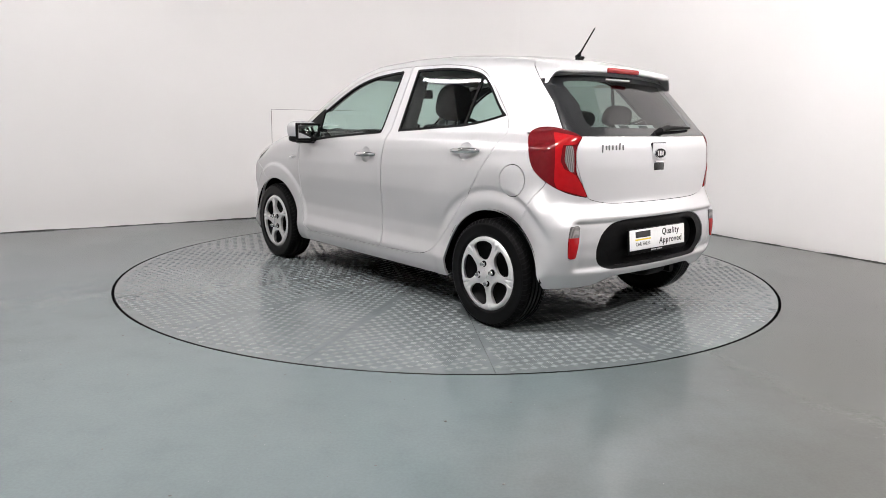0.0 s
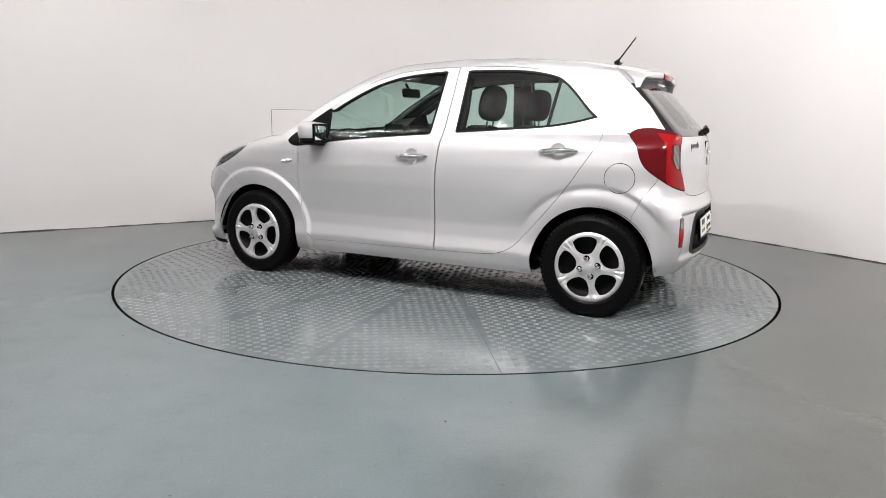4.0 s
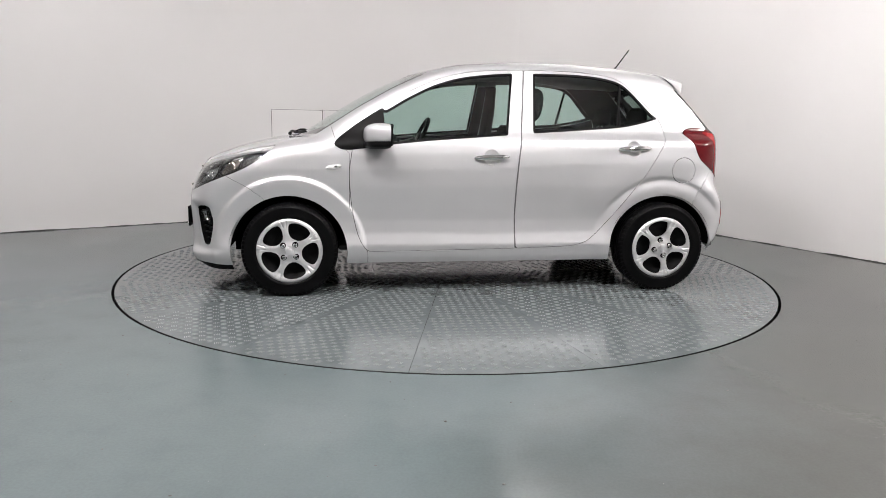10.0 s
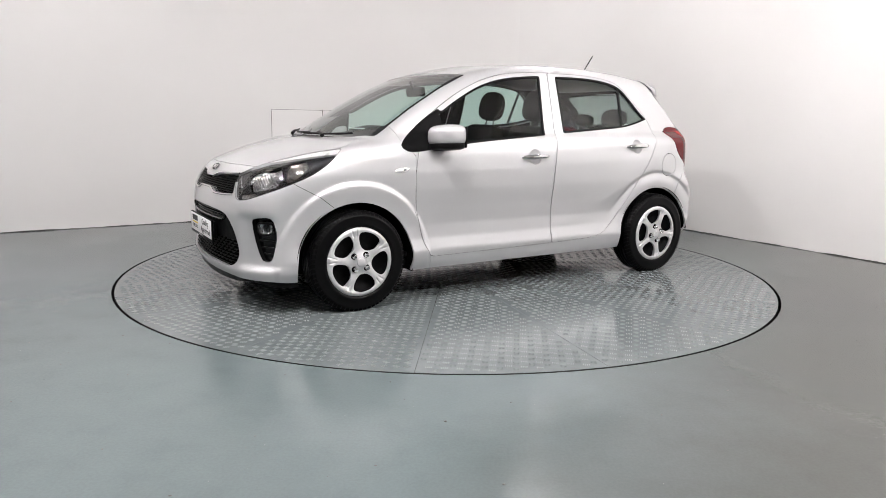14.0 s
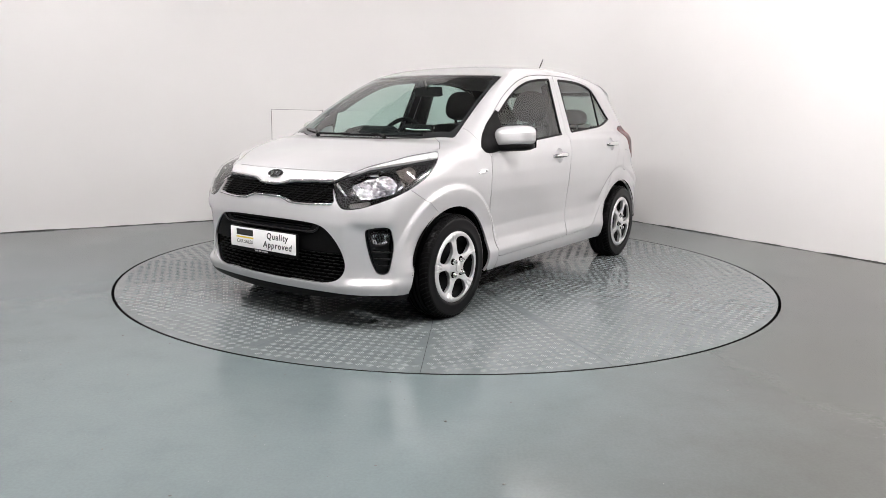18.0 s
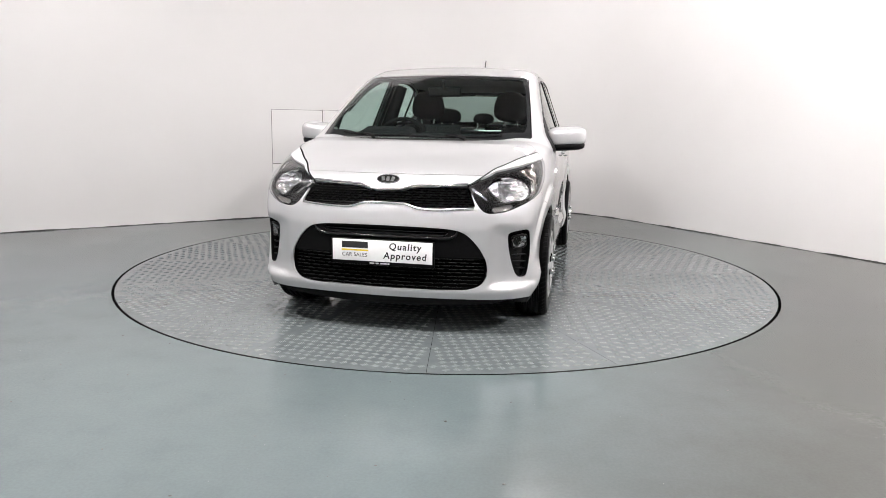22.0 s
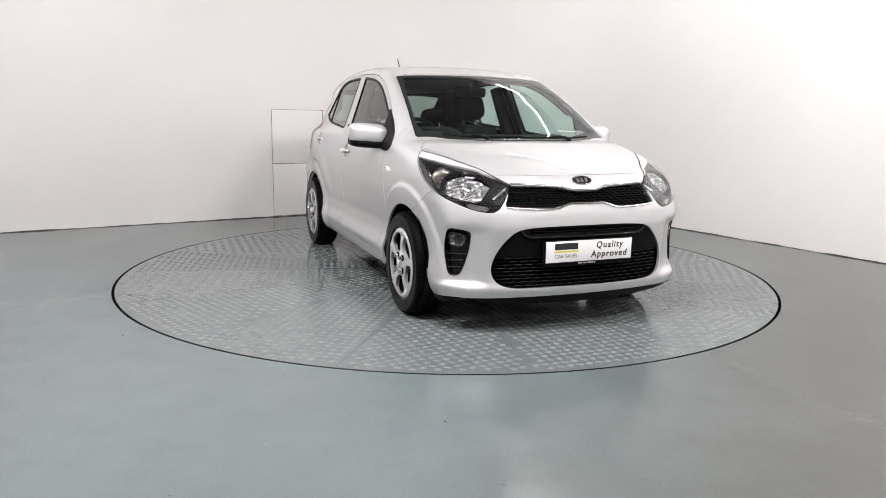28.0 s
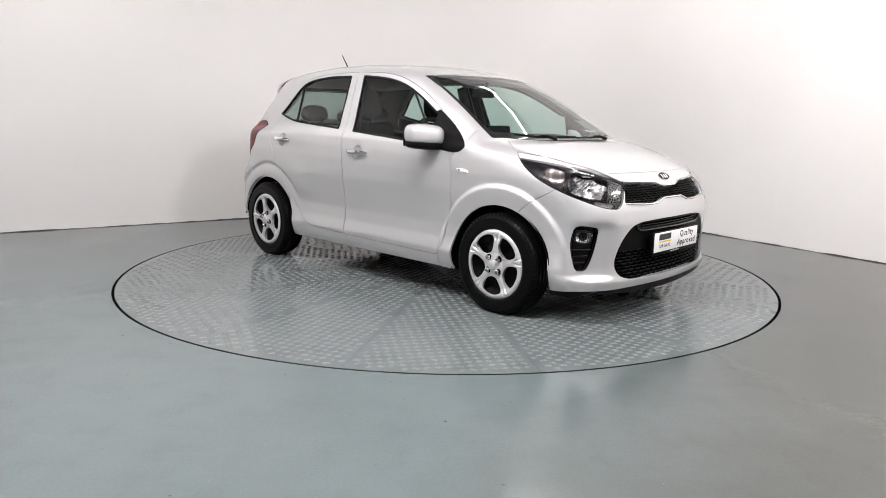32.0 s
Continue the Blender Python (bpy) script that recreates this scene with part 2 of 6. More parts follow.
def border(s):
    e = np.concatenate([s.t[:, [0, 1]], s.t[:, [1, 2]], s.t[:, [2, 0]]])
    key, inv, cnt = np.unique(np.sort(e, 1), axis=0, return_inverse=True, return_counts=True)
    return e[cnt[inv.ravel()] == 1]


def rimmed(s, depth, skip=None):
    """The sheet with its free edges turned inward by depth, as a pressed panel has."""
    s = weld(s)
    e = border(s)
    if skip is not None:
        c = s.v[e].mean(1)
        e = e[~skip(c[:, 0], c[:, 1], c[:, 2])]
    if not len(e):
        return s
    a, b = s.v[e[:, 0]], s.v[e[:, 1]]
    c, d = a - s.n[e[:, 0]] * depth, b - s.n[e[:, 1]] * depth
    m = len(e)
    nor = np.cross(d - a, b - a)
    nor /= np.linalg.norm(nor, axis=1)[:, None] + 1e-12
    r = np.arange(m)
    rim = Surf(np.concatenate([a, b, c, d]), np.concatenate([nor] * 4),
               np.concatenate([np.stack([r + m, r, r + 2 * m], 1), np.stack([r + m, r + 2 * m, r + 3 * m], 1)]))
    return join(s, rim)


def data_of(s, name, material):
    me = bpy.data.meshes.new(name)
    me.from_pydata(s.v.tolist(), [], s.t.tolist())
    me.materials.append(material)
    me.polygons.foreach_set("use_smooth", np.ones(len(me.polygons), bool))
    me.normals_split_custom_set_from_vertices(s.n.tolist())
    return me


def part(name, shape, material, parent, label=""):
    """Links a Surf or a bmesh as one mesh object under a thing or a part."""
    if isinstance(shape, Surf):
        me = data_of(shape, name, material)
    else:
        me = bpy.data.meshes.new(name)
        shape.to_mesh(me)
        shape.free()
        me.materials.append(material)
    ob = new(name, me)
    ob.parent = parent
    return tagged(ob, label)


def smooth(bm, angle=35):
    for f in bm.faces:
        f.smooth = True
    for e in bm.edges:
        if len(e.link_faces) == 2 and e.calc_face_angle(0) > radians(angle):
            e.smooth = False
    return bm


def box(sx, sy, sz, at=(0, 0, 0), bevel=0.0, seg=2, m=None):
    bm = bmesh.new()
    bmesh.ops.create_cube(bm, size=1, matrix=Matrix.Diagonal((sx, sy, sz, 1)))
    if bevel:
        bmesh.ops.bevel(bm, geom=bm.edges[:], offset=bevel, segments=seg, profile=0.5, affect="EDGES")
    bmesh.ops.transform(bm, matrix=Matrix.Translation(at) @ (m or Matrix()), verts=bm.verts[:])
    return smooth(bm)


def lathe(profile, n=64, axis="y"):
    """A ring swept from (radius, along) pairs about an axis."""
    bm = bmesh.new()
    rings = []
    for r, h in profile:
        ring = []
        for i in range(n):
            a = 2 * math.pi * i / n
            c, s = r * math.cos(a), r * math.sin(a)
            ring.append(bm.verts.new({"y": (c, h, s), "z": (c, s, h), "x": (h, c, s)}[axis]))
        rings.append(ring)
    for p, q in zip(rings, rings[1:]):
        for i in range(n):
            bm.faces.new((p[i], p[(i + 1) % n], q[(i + 1) % n], q[i]))
    bmesh.ops.remove_doubles(bm, verts=bm.verts[:], dist=1e-6)
    bmesh.ops.recalc_face_normals(bm, faces=bm.faces[:])
    return smooth(bm)


def tube(points, radius, n=8, closed=False):
    """A rod along points; radius: a number or one for each point."""
    bm = bmesh.new()
    pts = [Vector(p) for p in points]
    rings = []
    for i, p in enumerate(pts):
        a = pts[i - 1] if (i or closed) else p
        b = pts[(i + 1) % len(pts)] if (i < len(pts) - 1 or closed) else p
        q = (b - a).to_track_quat("Z", "Y")
        r = radius if isinstance(radius, (int, float)) else radius[i]
        rings.append([bm.verts.new(p + q @ Vector((r * math.cos(2 * math.pi * k / n), r * math.sin(2 * math.pi * k / n), 0))) for k in range(n)])
    pairs = list(zip(rings, rings[1:])) + ([(rings[-1], rings[0])] if closed else [])
    for p, q in pairs:
        for k in range(n):
            bm.faces.new((p[k], p[(k + 1) % n], q[(k + 1) % n], q[k]))
    if not closed:
        bm.faces.new(rings[0][::-1]), bm.faces.new(rings[-1])
    bmesh.ops.recalc_face_normals(bm, faces=bm.faces[:])
    return smooth(bm, 50)


def curve_through(pts, n=12, closed=True):
    """A smooth line through points (Catmull-Rom)."""
    p = np.array(pts, float)
    m = len(p)
    out = []
    for i in range(m if closed else m - 1):
        if closed:
            a, b, c, d = p[i - 1], p[i], p[(i + 1) % m], p[(i + 2) % m]
        else:
            a, b, c, d = p[max(i - 1, 0)], p[i], p[i + 1], p[min(i + 2, m - 1)]
        for k in range(n):
            t = k / n
            out.append(0.5 * (2 * b + (c - a) * t + (2 * a - 5 * b + 4 * c - d) * t * t + (3 * b - a - 3 * c + d) * t ** 3))
    if not closed:
        out.append(p[-1])
    return np.array(out)


def rounded(pts, r, n=5):
    """A closed outline with its corners rounded off."""
    p = [np.array(q, float) for q in pts]
    rs = r if isinstance(r, (list, tuple)) else [r] * len(p)
    out = []
    for i in range(len(p)):
        a, b, c = p[i - 1], p[i], p[(i + 1) % len(p)]
        ra = min(rs[i], 0.45 * np.linalg.norm(a - b))
        rc = min(rs[i], 0.45 * np.linalg.norm(c - b))
        s, e = b + (a - b) / np.linalg.norm(a - b) * ra, b + (c - b) / np.linalg.norm(c - b) * rc
        for k in range(n + 1):
            t = k / n
            out.append((1 - t) ** 2 * s + 2 * t * (1 - t) * b + t * t * e)
    return np.array(out)


def inside(poly, u, w, reach=0.12):
    """Signed distance to a closed outline, negative within; points far off count as +1."""
    d = np.ones(len(u))
    lo, hi = poly.min(0) - reach, poly.max(0) + reach
    near = np.where((u > lo[0]) & (u < hi[0]) & (w > lo[1]) & (w < hi[1]))[0]
    if not len(near):
        return d
    q = np.stack([u[near], w[near]], 1)
    best = np.full(len(q), 1e9)
    odd = np.zeros(len(q), bool)
    for a, b in zip(poly, np.roll(poly, -1, 0)):
        e = b - a
        t = np.clip(((q - a) @ e) / (e @ e + 1e-15), 0, 1)
        best = np.minimum(best, ((q - a - t[:, None] * e) ** 2).sum(1))
        odd ^= ((a[1] > q[:, 1]) != (b[1] > q[:, 1])) & (q[:, 0] < (b[0] - a[0]) * (q[:, 1] - a[1]) / (b[1] - a[1] + 1e-15) + a[0])
    d[near] = np.where(odd, -1, 1) * np.sqrt(best)
    return d


def beside(line, u, w):
    """Signed distance to an open line, negative on its left."""
    q = np.stack([u, w], 1)
    best, sign = np.full(len(q), 1e9), np.ones(len(q))
    m = len(line) - 1
    for i in range(m):
        a, b = line[i], line[i + 1]
        e = b - a
        t = ((q - a) @ e) / (e @ e + 1e-15)
        tc = np.clip(t, -1e9 if i == 0 else 0, 1e9 if i == m - 1 else 1)
        off = q - a - tc[:, None] * e
        d2 = (off ** 2).sum(1)
        side = e[0] * (q[:, 1] - a[1]) - e[1] * (q[:, 0] - a[0])
        up = d2 < best
        best = np.where(up, d2, best)
        sign = np.where(up, np.where(side > 0, -1.0, 1.0), sign)
    return sign * np.sqrt(best)


# ---- the room ----
# the long wall runs at 32 degrees, the other at right angles to it, with a rounded corner between
DIR_A, DIR_B = Vector((0.846, 0.533, 0)).normalized(), Vector((0.533, -0.846, 0)).normalized()
CORNER, ROUND_R, CEIL_Z = Vector((1.06, 9.56, 0)), 2.0, 4.3


def prism(outline, z0, z1):
    bm = bmesh.new()
    lo = [bm.verts.new((x, y, z0)) for x, y in outline]
    hi = [bm.verts.new((x, y, z1)) for x, y in outline]
    n = len(outline)
    for i in range(n):
        bm.faces.new((lo[i], lo[(i + 1) % n], hi[(i + 1) % n], hi[i]))
    bm.faces.new(lo[::-1]), bm.faces.new(hi)
    bmesh.ops.recalc_face_normals(bm, faces=bm.faces[:])
    return smooth(bm, 40)


def wall_line(line, thick=0.15):
    """A wall's plan: the inner line and the same line set back."""
    pts = [Vector((p[0], p[1], 0)) for p in line]
    back = []
    for i, p in enumerate(pts):
        a, b = pts[max(i - 1, 0)], pts[min(i + 1, len(pts) - 1)]
        e = (b - a).normalized()
        back.append(p + Vector((-e.y, e.x, 0)) * thick)
    return [(p.x, p.y) for p in pts] + [(p.x, p.y) for p in reversed(back)]


def structure(name, bm, material, label, category):
    ob = part(name, bm, material, None)
    return tagged(ob, label, category, kind="structure")


END_A, END_B = CORNER - DIR_A * 9.0, CORNER + DIR_B * 13.0
BACK = END_A + DIR_B * 13.0
mid = CORNER - DIR_A * ROUND_R + DIR_B * ROUND_R
arc = []
for i in range(25):
    a = math.pi / 2 * i / 24
    arc.append(mid + (-DIR_B) * (ROUND_R * math.cos(a)) + DIR_A * (ROUND_R * math.sin(a)))
structure("wall_north", prism(wall_line([END_A, *arc[:13]]), 0, CEIL_Z), M_WALL, "white painted studio wall with scuffs near the floor", "wall")
structure("wall_east", prism(wall_line([*arc[12:], END_B]), 0, CEIL_Z), M_WALL, "white painted studio wall that curves at its corner", "wall")
# two unseen walls added behind the camera, dark to cut fill and darken reflections
structure("wall_south", prism(wall_line([END_B, BACK]), 0, CEIL_Z), M_DIM, "unseen dark grey wall added to close the room and cut fill light", "wall")
structure("wall_west", prism(wall_line([BACK, END_A]), 0, CEIL_Z), M_DIM, "unseen dark grey wall added to close the room and cut fill light", "wall")
grow = 0.15
quad = [END_A + (-DIR_A - DIR_B) * grow, CORNER + (DIR_A - DIR_B) * grow, END_B + (DIR_A + DIR_B) * grow, BACK + (DIR_B - DIR_A) * grow]
structure("ceiling", prism([(p.x, p.y) for p in quad], CEIL_Z, CEIL_Z + 0.1), M_CEIL, "plain grey painted ceiling", "ceiling")

# bare tube lights hung under the ceiling, all out of view, one of them added fill
for a, b, high, length, thick, turn, power in TUBES:
    at = DIR_A * a + DIR_B * b
    lamp = tagged(new("tube_light"), "unseen white tube light hung under the ceiling", "light", "ceiling tube lights")
    lamp.matrix_world = Matrix.Translation((at.x, at.y, high)) @ pose(0, 0, 0, 0, 0, turn + math.degrees(math.atan2(DIR_B.y, DIR_B.x)))
    part("tube", lathe([(0.0, -length / 2), (thick - 0.002, -length / 2), (thick, -length / 2 + 0.004), (thick, length / 2 - 0.004), (thick - 0.002, length / 2), (0.0, length / 2)], 12, "x"), tube_glow("tube_glow", power), lamp, "glowing white tube")
    part("batten", box(length + 0.06, 0.05, 0.04, (0, 0, thick + 0.022), 0.006), M_WALL, lamp, "white metal batten")
    for end in (-1, 1):
        part("cap", box(0.03, 0.03, 0.06, (end * (length / 2 + 0.014), 0, thick - 0.018), 0.004), M_WALL, lamp)
        part("drop_rod", tube([(end * length * 0.4, 0, thick + 0.037), (end * length * 0.4, 0, CEIL_Z - high)], 0.005), M_STEEL, lamp)

def wall_foot(line):
    """A crumbling dark joint along a wall's foot: a thin strip of uneven height."""
    bm, rnd = bmesh.new(), random.Random(11)
    pts = []
    for p, q in zip(line, line[1:]):
        n = max(1, int((q - p).length / 0.035))
        pts += [p.lerp(q, i / n) for i in range(n)]
    last, high = None, 0.006
    for i, p in enumerate(pts[:-1]):
        e = (pts[i + 1] - p).normalized()
        out = Vector((e.y, -e.x, 0))
        high = min(0.010, max(0.002, high + rnd.uniform(-0.003, 0.003)))
        deep = 0.004 + rnd.random() * 0.006
        ring = [bm.verts.new(p + out * 0.001 + Vector((0, 0, high))), bm.verts.new(p + out * deep * 0.6 + Vector((0, 0, high * 0.8))), bm.verts.new(p + out * deep + Vector((0, 0, 0.0005)))]
        if last:
            for k in (0, 1):
                bm.faces.new((last[k], last[k + 1], ring[k + 1], ring[k]))
        last = ring
    bmesh.ops.recalc_face_normals(bm, faces=bm.faces[:])
    return bm


structure("baseboard", wall_foot([END_A, *arc, END_B]), plain("joint_dirt", (0.030, 0.029, 0.027), 0.9, var=0.5, scale=25), "crumbling dark joint at the foot of the studio walls", "joint")

# access panels low in the long wall
P0 = Vector((-1.881, 7.709, 0))
BACKWARD = Vector((-DIR_A.y, DIR_A.x, 0))
for name, u0, u1, z0, z1 in (("upper", 0.0, 0.587, 0.589, 1.172), ("side", 0.590, 1.18, 0.589, 1.176), ("lower", 0.0, 1.18, 0.012, 0.586)):
    c = P0 + DIR_A * ((u0 + u1) / 2) - BACKWARD * 0.001
    m = Matrix.Translation((c.x, c.y, (z0 + z1) / 2)) @ pose(0, 0, 0, 0, 0, math.degrees(math.atan2(DIR_A.y, DIR_A.x)))
    bm = box(u1 - u0 - 0.0022, 0.012, z1 - z0 - 0.0022, (0, 0, 0), 0.002)
    bmesh.ops.transform(bm, matrix=m, verts=bm.verts[:])
    tagged(part("access_panel", bm, M_WALL, None), "white painted access panel flush in the studio wall", "panel", "wall access panels")
    bm = box(u1 - u0 + 0.004, 0.004, z1 - z0 + 0.004, (0, -0.0005, 0), 0.0)
    bmesh.ops.transform(bm, matrix=m, verts=bm.verts[:])
    ob = part("joint", bm, M_GAP, None)
    tagged(ob, "dark joint behind a wall access panel", "joint", "wall panel joints", "structure")

# floor with a round opening for the turntable
PIT_R = TR + 0.017
bm = bmesh.new()
N = 160
inner = [bm.verts.new((TX + PIT_R * math.cos(2 * math.pi * i / N), TY + PIT_R * math.sin(2 * math.pi * i / N), 0)) for i in range(N)]
outer = []
for i in range(N):
    d = Vector((math.cos(2 * math.pi * i / N), math.sin(2 * math.pi * i / N), 0))
    best = 1e9
    o = Vector((TX, TY, 0))
    for k in range(4):
        a, b = quad[k], quad[(k + 1) % 4]
        e = b - a
        den = d.x * e.y - d.y * e.x
        if abs(den) > 1e-9:
            s = ((a - o).x * e.y - (a - o).y * e.x) / den
            u = ((a - o).x * d.y - (a - o).y * d.x) / den
            if s > 0 and -0.001 <= u <= 1.001:
                best = min(best, s)
    outer.append(bm.verts.new(o + d * best))
low = [bm.verts.new((v.co.x, v.co.y, -0.12)) for v in inner]
for i in range(N):
    j = (i + 1) % N
    bm.faces.new((inner[i], outer[i], outer[j], inner[j]))
    bm.faces.new((inner[j], low[j], low[i], inner[i]))
bm.faces.new(low)
bmesh.ops.recalc_face_normals(bm, faces=bm.faces[:])
for f in bm.faces:
    if f.normal.z < -0.5:
        f.normal_flip()
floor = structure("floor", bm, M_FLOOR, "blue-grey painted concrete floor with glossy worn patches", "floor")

# pit sides and bottom coloured black, standing in for the shade in the gap
floor.data.materials.append(M_GAP)
for f in floor.data.polygons:
    f.material_index = 1 if abs(f.normal.z) < 0.5 or f.center.z < -0.05 else 0

# ---- the turntable ----
turntable = tagged(new("turntable"), "round blue-grey chequer plate turntable flush with the floor", "turntable")
turntable.location = (TX, TY, 0)
part("deck", lathe([(0.0, -0.012), (TR - 0.004, -0.012), (TR, -0.014), (TR, -0.1), (0.0, -0.1)], 160, "z"), M_GAP, turntable, "dark steel frame under the plates")
# added black band: colours the plates' edge as dark as the gap's shade
part("rim_band", lathe([(TR + 0.0008, -0.0012), (TR + 0.0016, -0.002), (TR + 0.0016, -0.1), (TR + 0.0008, -0.1)], 160, "z"), M_GAP, turntable, "black band that puts the gap's shade on the plates' edge")
HUB_R, PLATES, FIRST = 0.55, 16, 10.0
part("hub_plate", lathe([(0.0, 0.0), (HUB_R - 0.002, 0.0), (HUB_R, -0.002), (HUB_R, -0.011), (0.0, -0.011)], 96, "z"), M_PLATE, turntable)


def wedge_plate():
    """One of the sixteen plates, from the hub to the edge, lying along +x."""
    half, n = math.pi / PLATES, 12
    pts = []
    for r, way in ((HUB_R + 0.0015, 1), (TR, -1)):
        trim = 0.0011 / r
        for k in range(n + 1):
            a = (-half + trim + 2 * (half - trim) * k / n) * way
            pts.append((r * math.cos(a), r * math.sin(a)))
    bm = prism(pts, -0.011, 0.0)
    bmesh.ops.bevel(bm, geom=[e for e in bm.edges if e.verts[0].co.z > -0.001 and e.verts[1].co.z > -0.001], offset=0.0005, segments=1, affect="EDGES")
    return bm


def tread(r0, r1, half, turn):
    """Raised bars of the chequer plate, four to a patch, each patch turned against its neighbours."""
    pitch, v, t = 0.050, [], []
    k = int(TR / pitch) + 1
    long, wide, high, c0, s0 = 0.0170, 0.0023, 0.0014, math.cos(turn), math.sin(turn)
    for i in range(-k, k + 1):
        for j in range(-k, k + 1):
            x, y = (i * c0 - j * s0) * pitch, (i * s0 + j * c0) * pitch
            r = math.hypot(x, y)
            if not r0 + 0.03 < r < r1 - 0.035 or (half < 3 and (abs(math.atan2(y, x)) > half - 0.024 / r)):
                continue
            a = turn + (math.pi / 4 if (i + j) % 2 else -math.pi / 4)
            c, s = math.cos(a), math.sin(a)
            for m in (-1.5, -0.5, 0.5, 1.5):
                b = len(v)
                o = m * 0.0085
                for u, w, z in ((-long, o, 0), (0, o - wide, 0), (long, o, 0), (0, o + wide, 0), (-long * 0.6, o, high), (long * 0.6, o, high)):
                    v.append((x + u * c - w * s, y + u * s + w * c, z))
                t += [(b, b + 1, b + 4), (b + 1, b + 5, b + 4), (b + 1, b + 2, b + 5), (b + 2, b + 3, b + 5), (b + 3, b + 4, b + 5), (b + 3, b, b + 4)]
    me = bpy.data.meshes.new("tread_pattern")
    me.from_pydata(v, [], t)
    me.materials.append(M_STEEL)
    return me


plate_data = None
tread_data = [tread(HUB_R, TR, math.pi / PLATES, a) for a in (0.0, 0.55, 0.2)]
for k in range(PLATES):
    if plate_data is None:
        ob = part("deck_plate", wedge_plate(), M_PLATE, turntable)
        plate_data = ob.data
    else:
        ob = new("deck_plate", plate_data)
        ob.parent = turntable
    ob.rotation_euler.z = radians(FIRST + 22.5 * (k + 0.5))
    bars = new("tread_pattern", tread_data[(k * 2) % 3])
    bars.parent = ob
    tagged(bars, "worn raised bars", kind="stuff")
bars = new("tread_pattern", tread(0.0, HUB_R, 9, 0.3))
bars.parent = turntable
tagged(bars, "worn raised bars", kind="stuff")

# ---- the car's body surface ----


def profile(xs, vs, sigma, lo=-3.6, hi=1.6, step=0.004):
    """A smooth curve through a few design points."""
    g = np.arange(lo, hi + step, step)
    o = np.argsort(xs)
    y = np.interp(g, np.array(xs)[o], np.array(vs)[o])
    m = int(4 * sigma / step) + 1
    k = np.exp(-0.5 * (np.arange(-m, m + 1) * step / sigma) ** 2)
    y = np.convolve(np.pad(y, m, mode="edge"), k / k.sum(), "valid")
    return lambda q: np.interp(q, g, y)


def step01(q, a, b):
    t = np.clip((q - a) / (b - a), 0, 1)
    return t * t * t * (t * (6 * t - 15) + 10)


def smax(a, b, k):
    h = np.maximum(k - np.abs(a - b), 0) / k
    return np.maximum(a, b) + h * h * h * k / 6


# roof and bonnet line down the middle
TOP_X = [1.2, 0.66, 0.60, 0.50, 0.34, 0.10, 0.03, -0.045, -0.20, -0.35, -0.57, -0.80, -1.05, -1.45, -1.82, -2.20, -2.45, -2.66, -3.3]
TOP_Z = [0.40, 0.740, 0.800, 0.845, 0.905, 0.962, 0.972, 0.982, 1.082, 1.178, 1.301, 1.395, 1.455, 1.486, 1.486, 1.460, 1.425, 1.372, 1.15]
TOP_SOFT, TOP_CRISP = profile(TOP_X, TOP_Z, 0.045), profile(TOP_X, TOP_Z, 0.016)


def TOP(q):
    """Smooth everywhere, with a crisper bend where the screen meets the bonnet."""
    w = step01(q, -0.24, -0.12) * (1 - step01(q, 0.06, 0.16))
    return TOP_SOFT(q) * (1 - w) + TOP_CRISP(q) * w


TOP_CROWN = profile([0.6, 0.3, 0.0, -0.2, -0.9, -1.4, -2.4, -3.0], [0.06, 0.06, 0.01, 0.02, 0.07, 0.11, 0.11, 0.12], 0.12)
# half width by height, and its taper along the car
SIDE = profile([0.0, 0.18, 0.24, 0.312, 0.345, 0.39, 0.47, 0.58, 0.68, 0.78, 0.87, 0.93, 0.97, 1.00, 1.38, 1.5],
               [0.70, 0.738, 0.764, 0.777, 0.769, 0.759, 0.755, 0.764, 0.776, 0.780, 0.772, 0.760, 0.742, 0.726, 0.585, 0.54], 0.0085)
TAPER = profile([0.9, 0.5, 0.1, -0.4, -1.2, -2.0, -2.4, -2.8, -3.1], [0.075, 0.035, 0.010, 0.0, 0.0, 0.006, 0.026, 0.062, 0.10], 0.12)
TAPER_UP = profile([0.5, -0.3, -0.9, -1.4, -2.0, -2.4, -2.8], [0.03, 0.016, 0.0, 0.0, 0.004, 0.018, 0.035], 0.12)
# nose and tail lines down the middle, by height
NOSE = profile([0.0, 0.15, 0.20, 0.246, 0.285, 0.33, 0.45, 0.56, 0.63, 0.68, 0.73, 0.785, 0.83, 0.90, 1.1],
               [0.60, 0.630, 0.654, 0.675, 0.664, 0.658, 0.662, 0.669, 0.659, 0.646, 0.630, 0.604, 0.585, 0.55, 0.45], 0.0085)
TAIL = profile([0.0, 0.20, 0.26, 0.34, 0.42, 0.50, 0.58, 0.64, 0.69, 0.76, 0.86, 0.96, 1.02, 1.285, 1.36, 1.5],
               [-2.74, -2.80, -2.87, -2.925, -2.945, -2.948, -2.938, -2.912, -2.89, -2.888, -2.888, -2.880, -2.862, -2.615, -2.545, -2.415], 0.010)


def flare(x, z, cx):
    """The raised lip over a wheel."""
    r = np.hypot(x - cx, z - 0.27)
    return 0.016 * (1 - step01(r, 0.442, 0.482)) * step01(z, 0.10, 0.30)


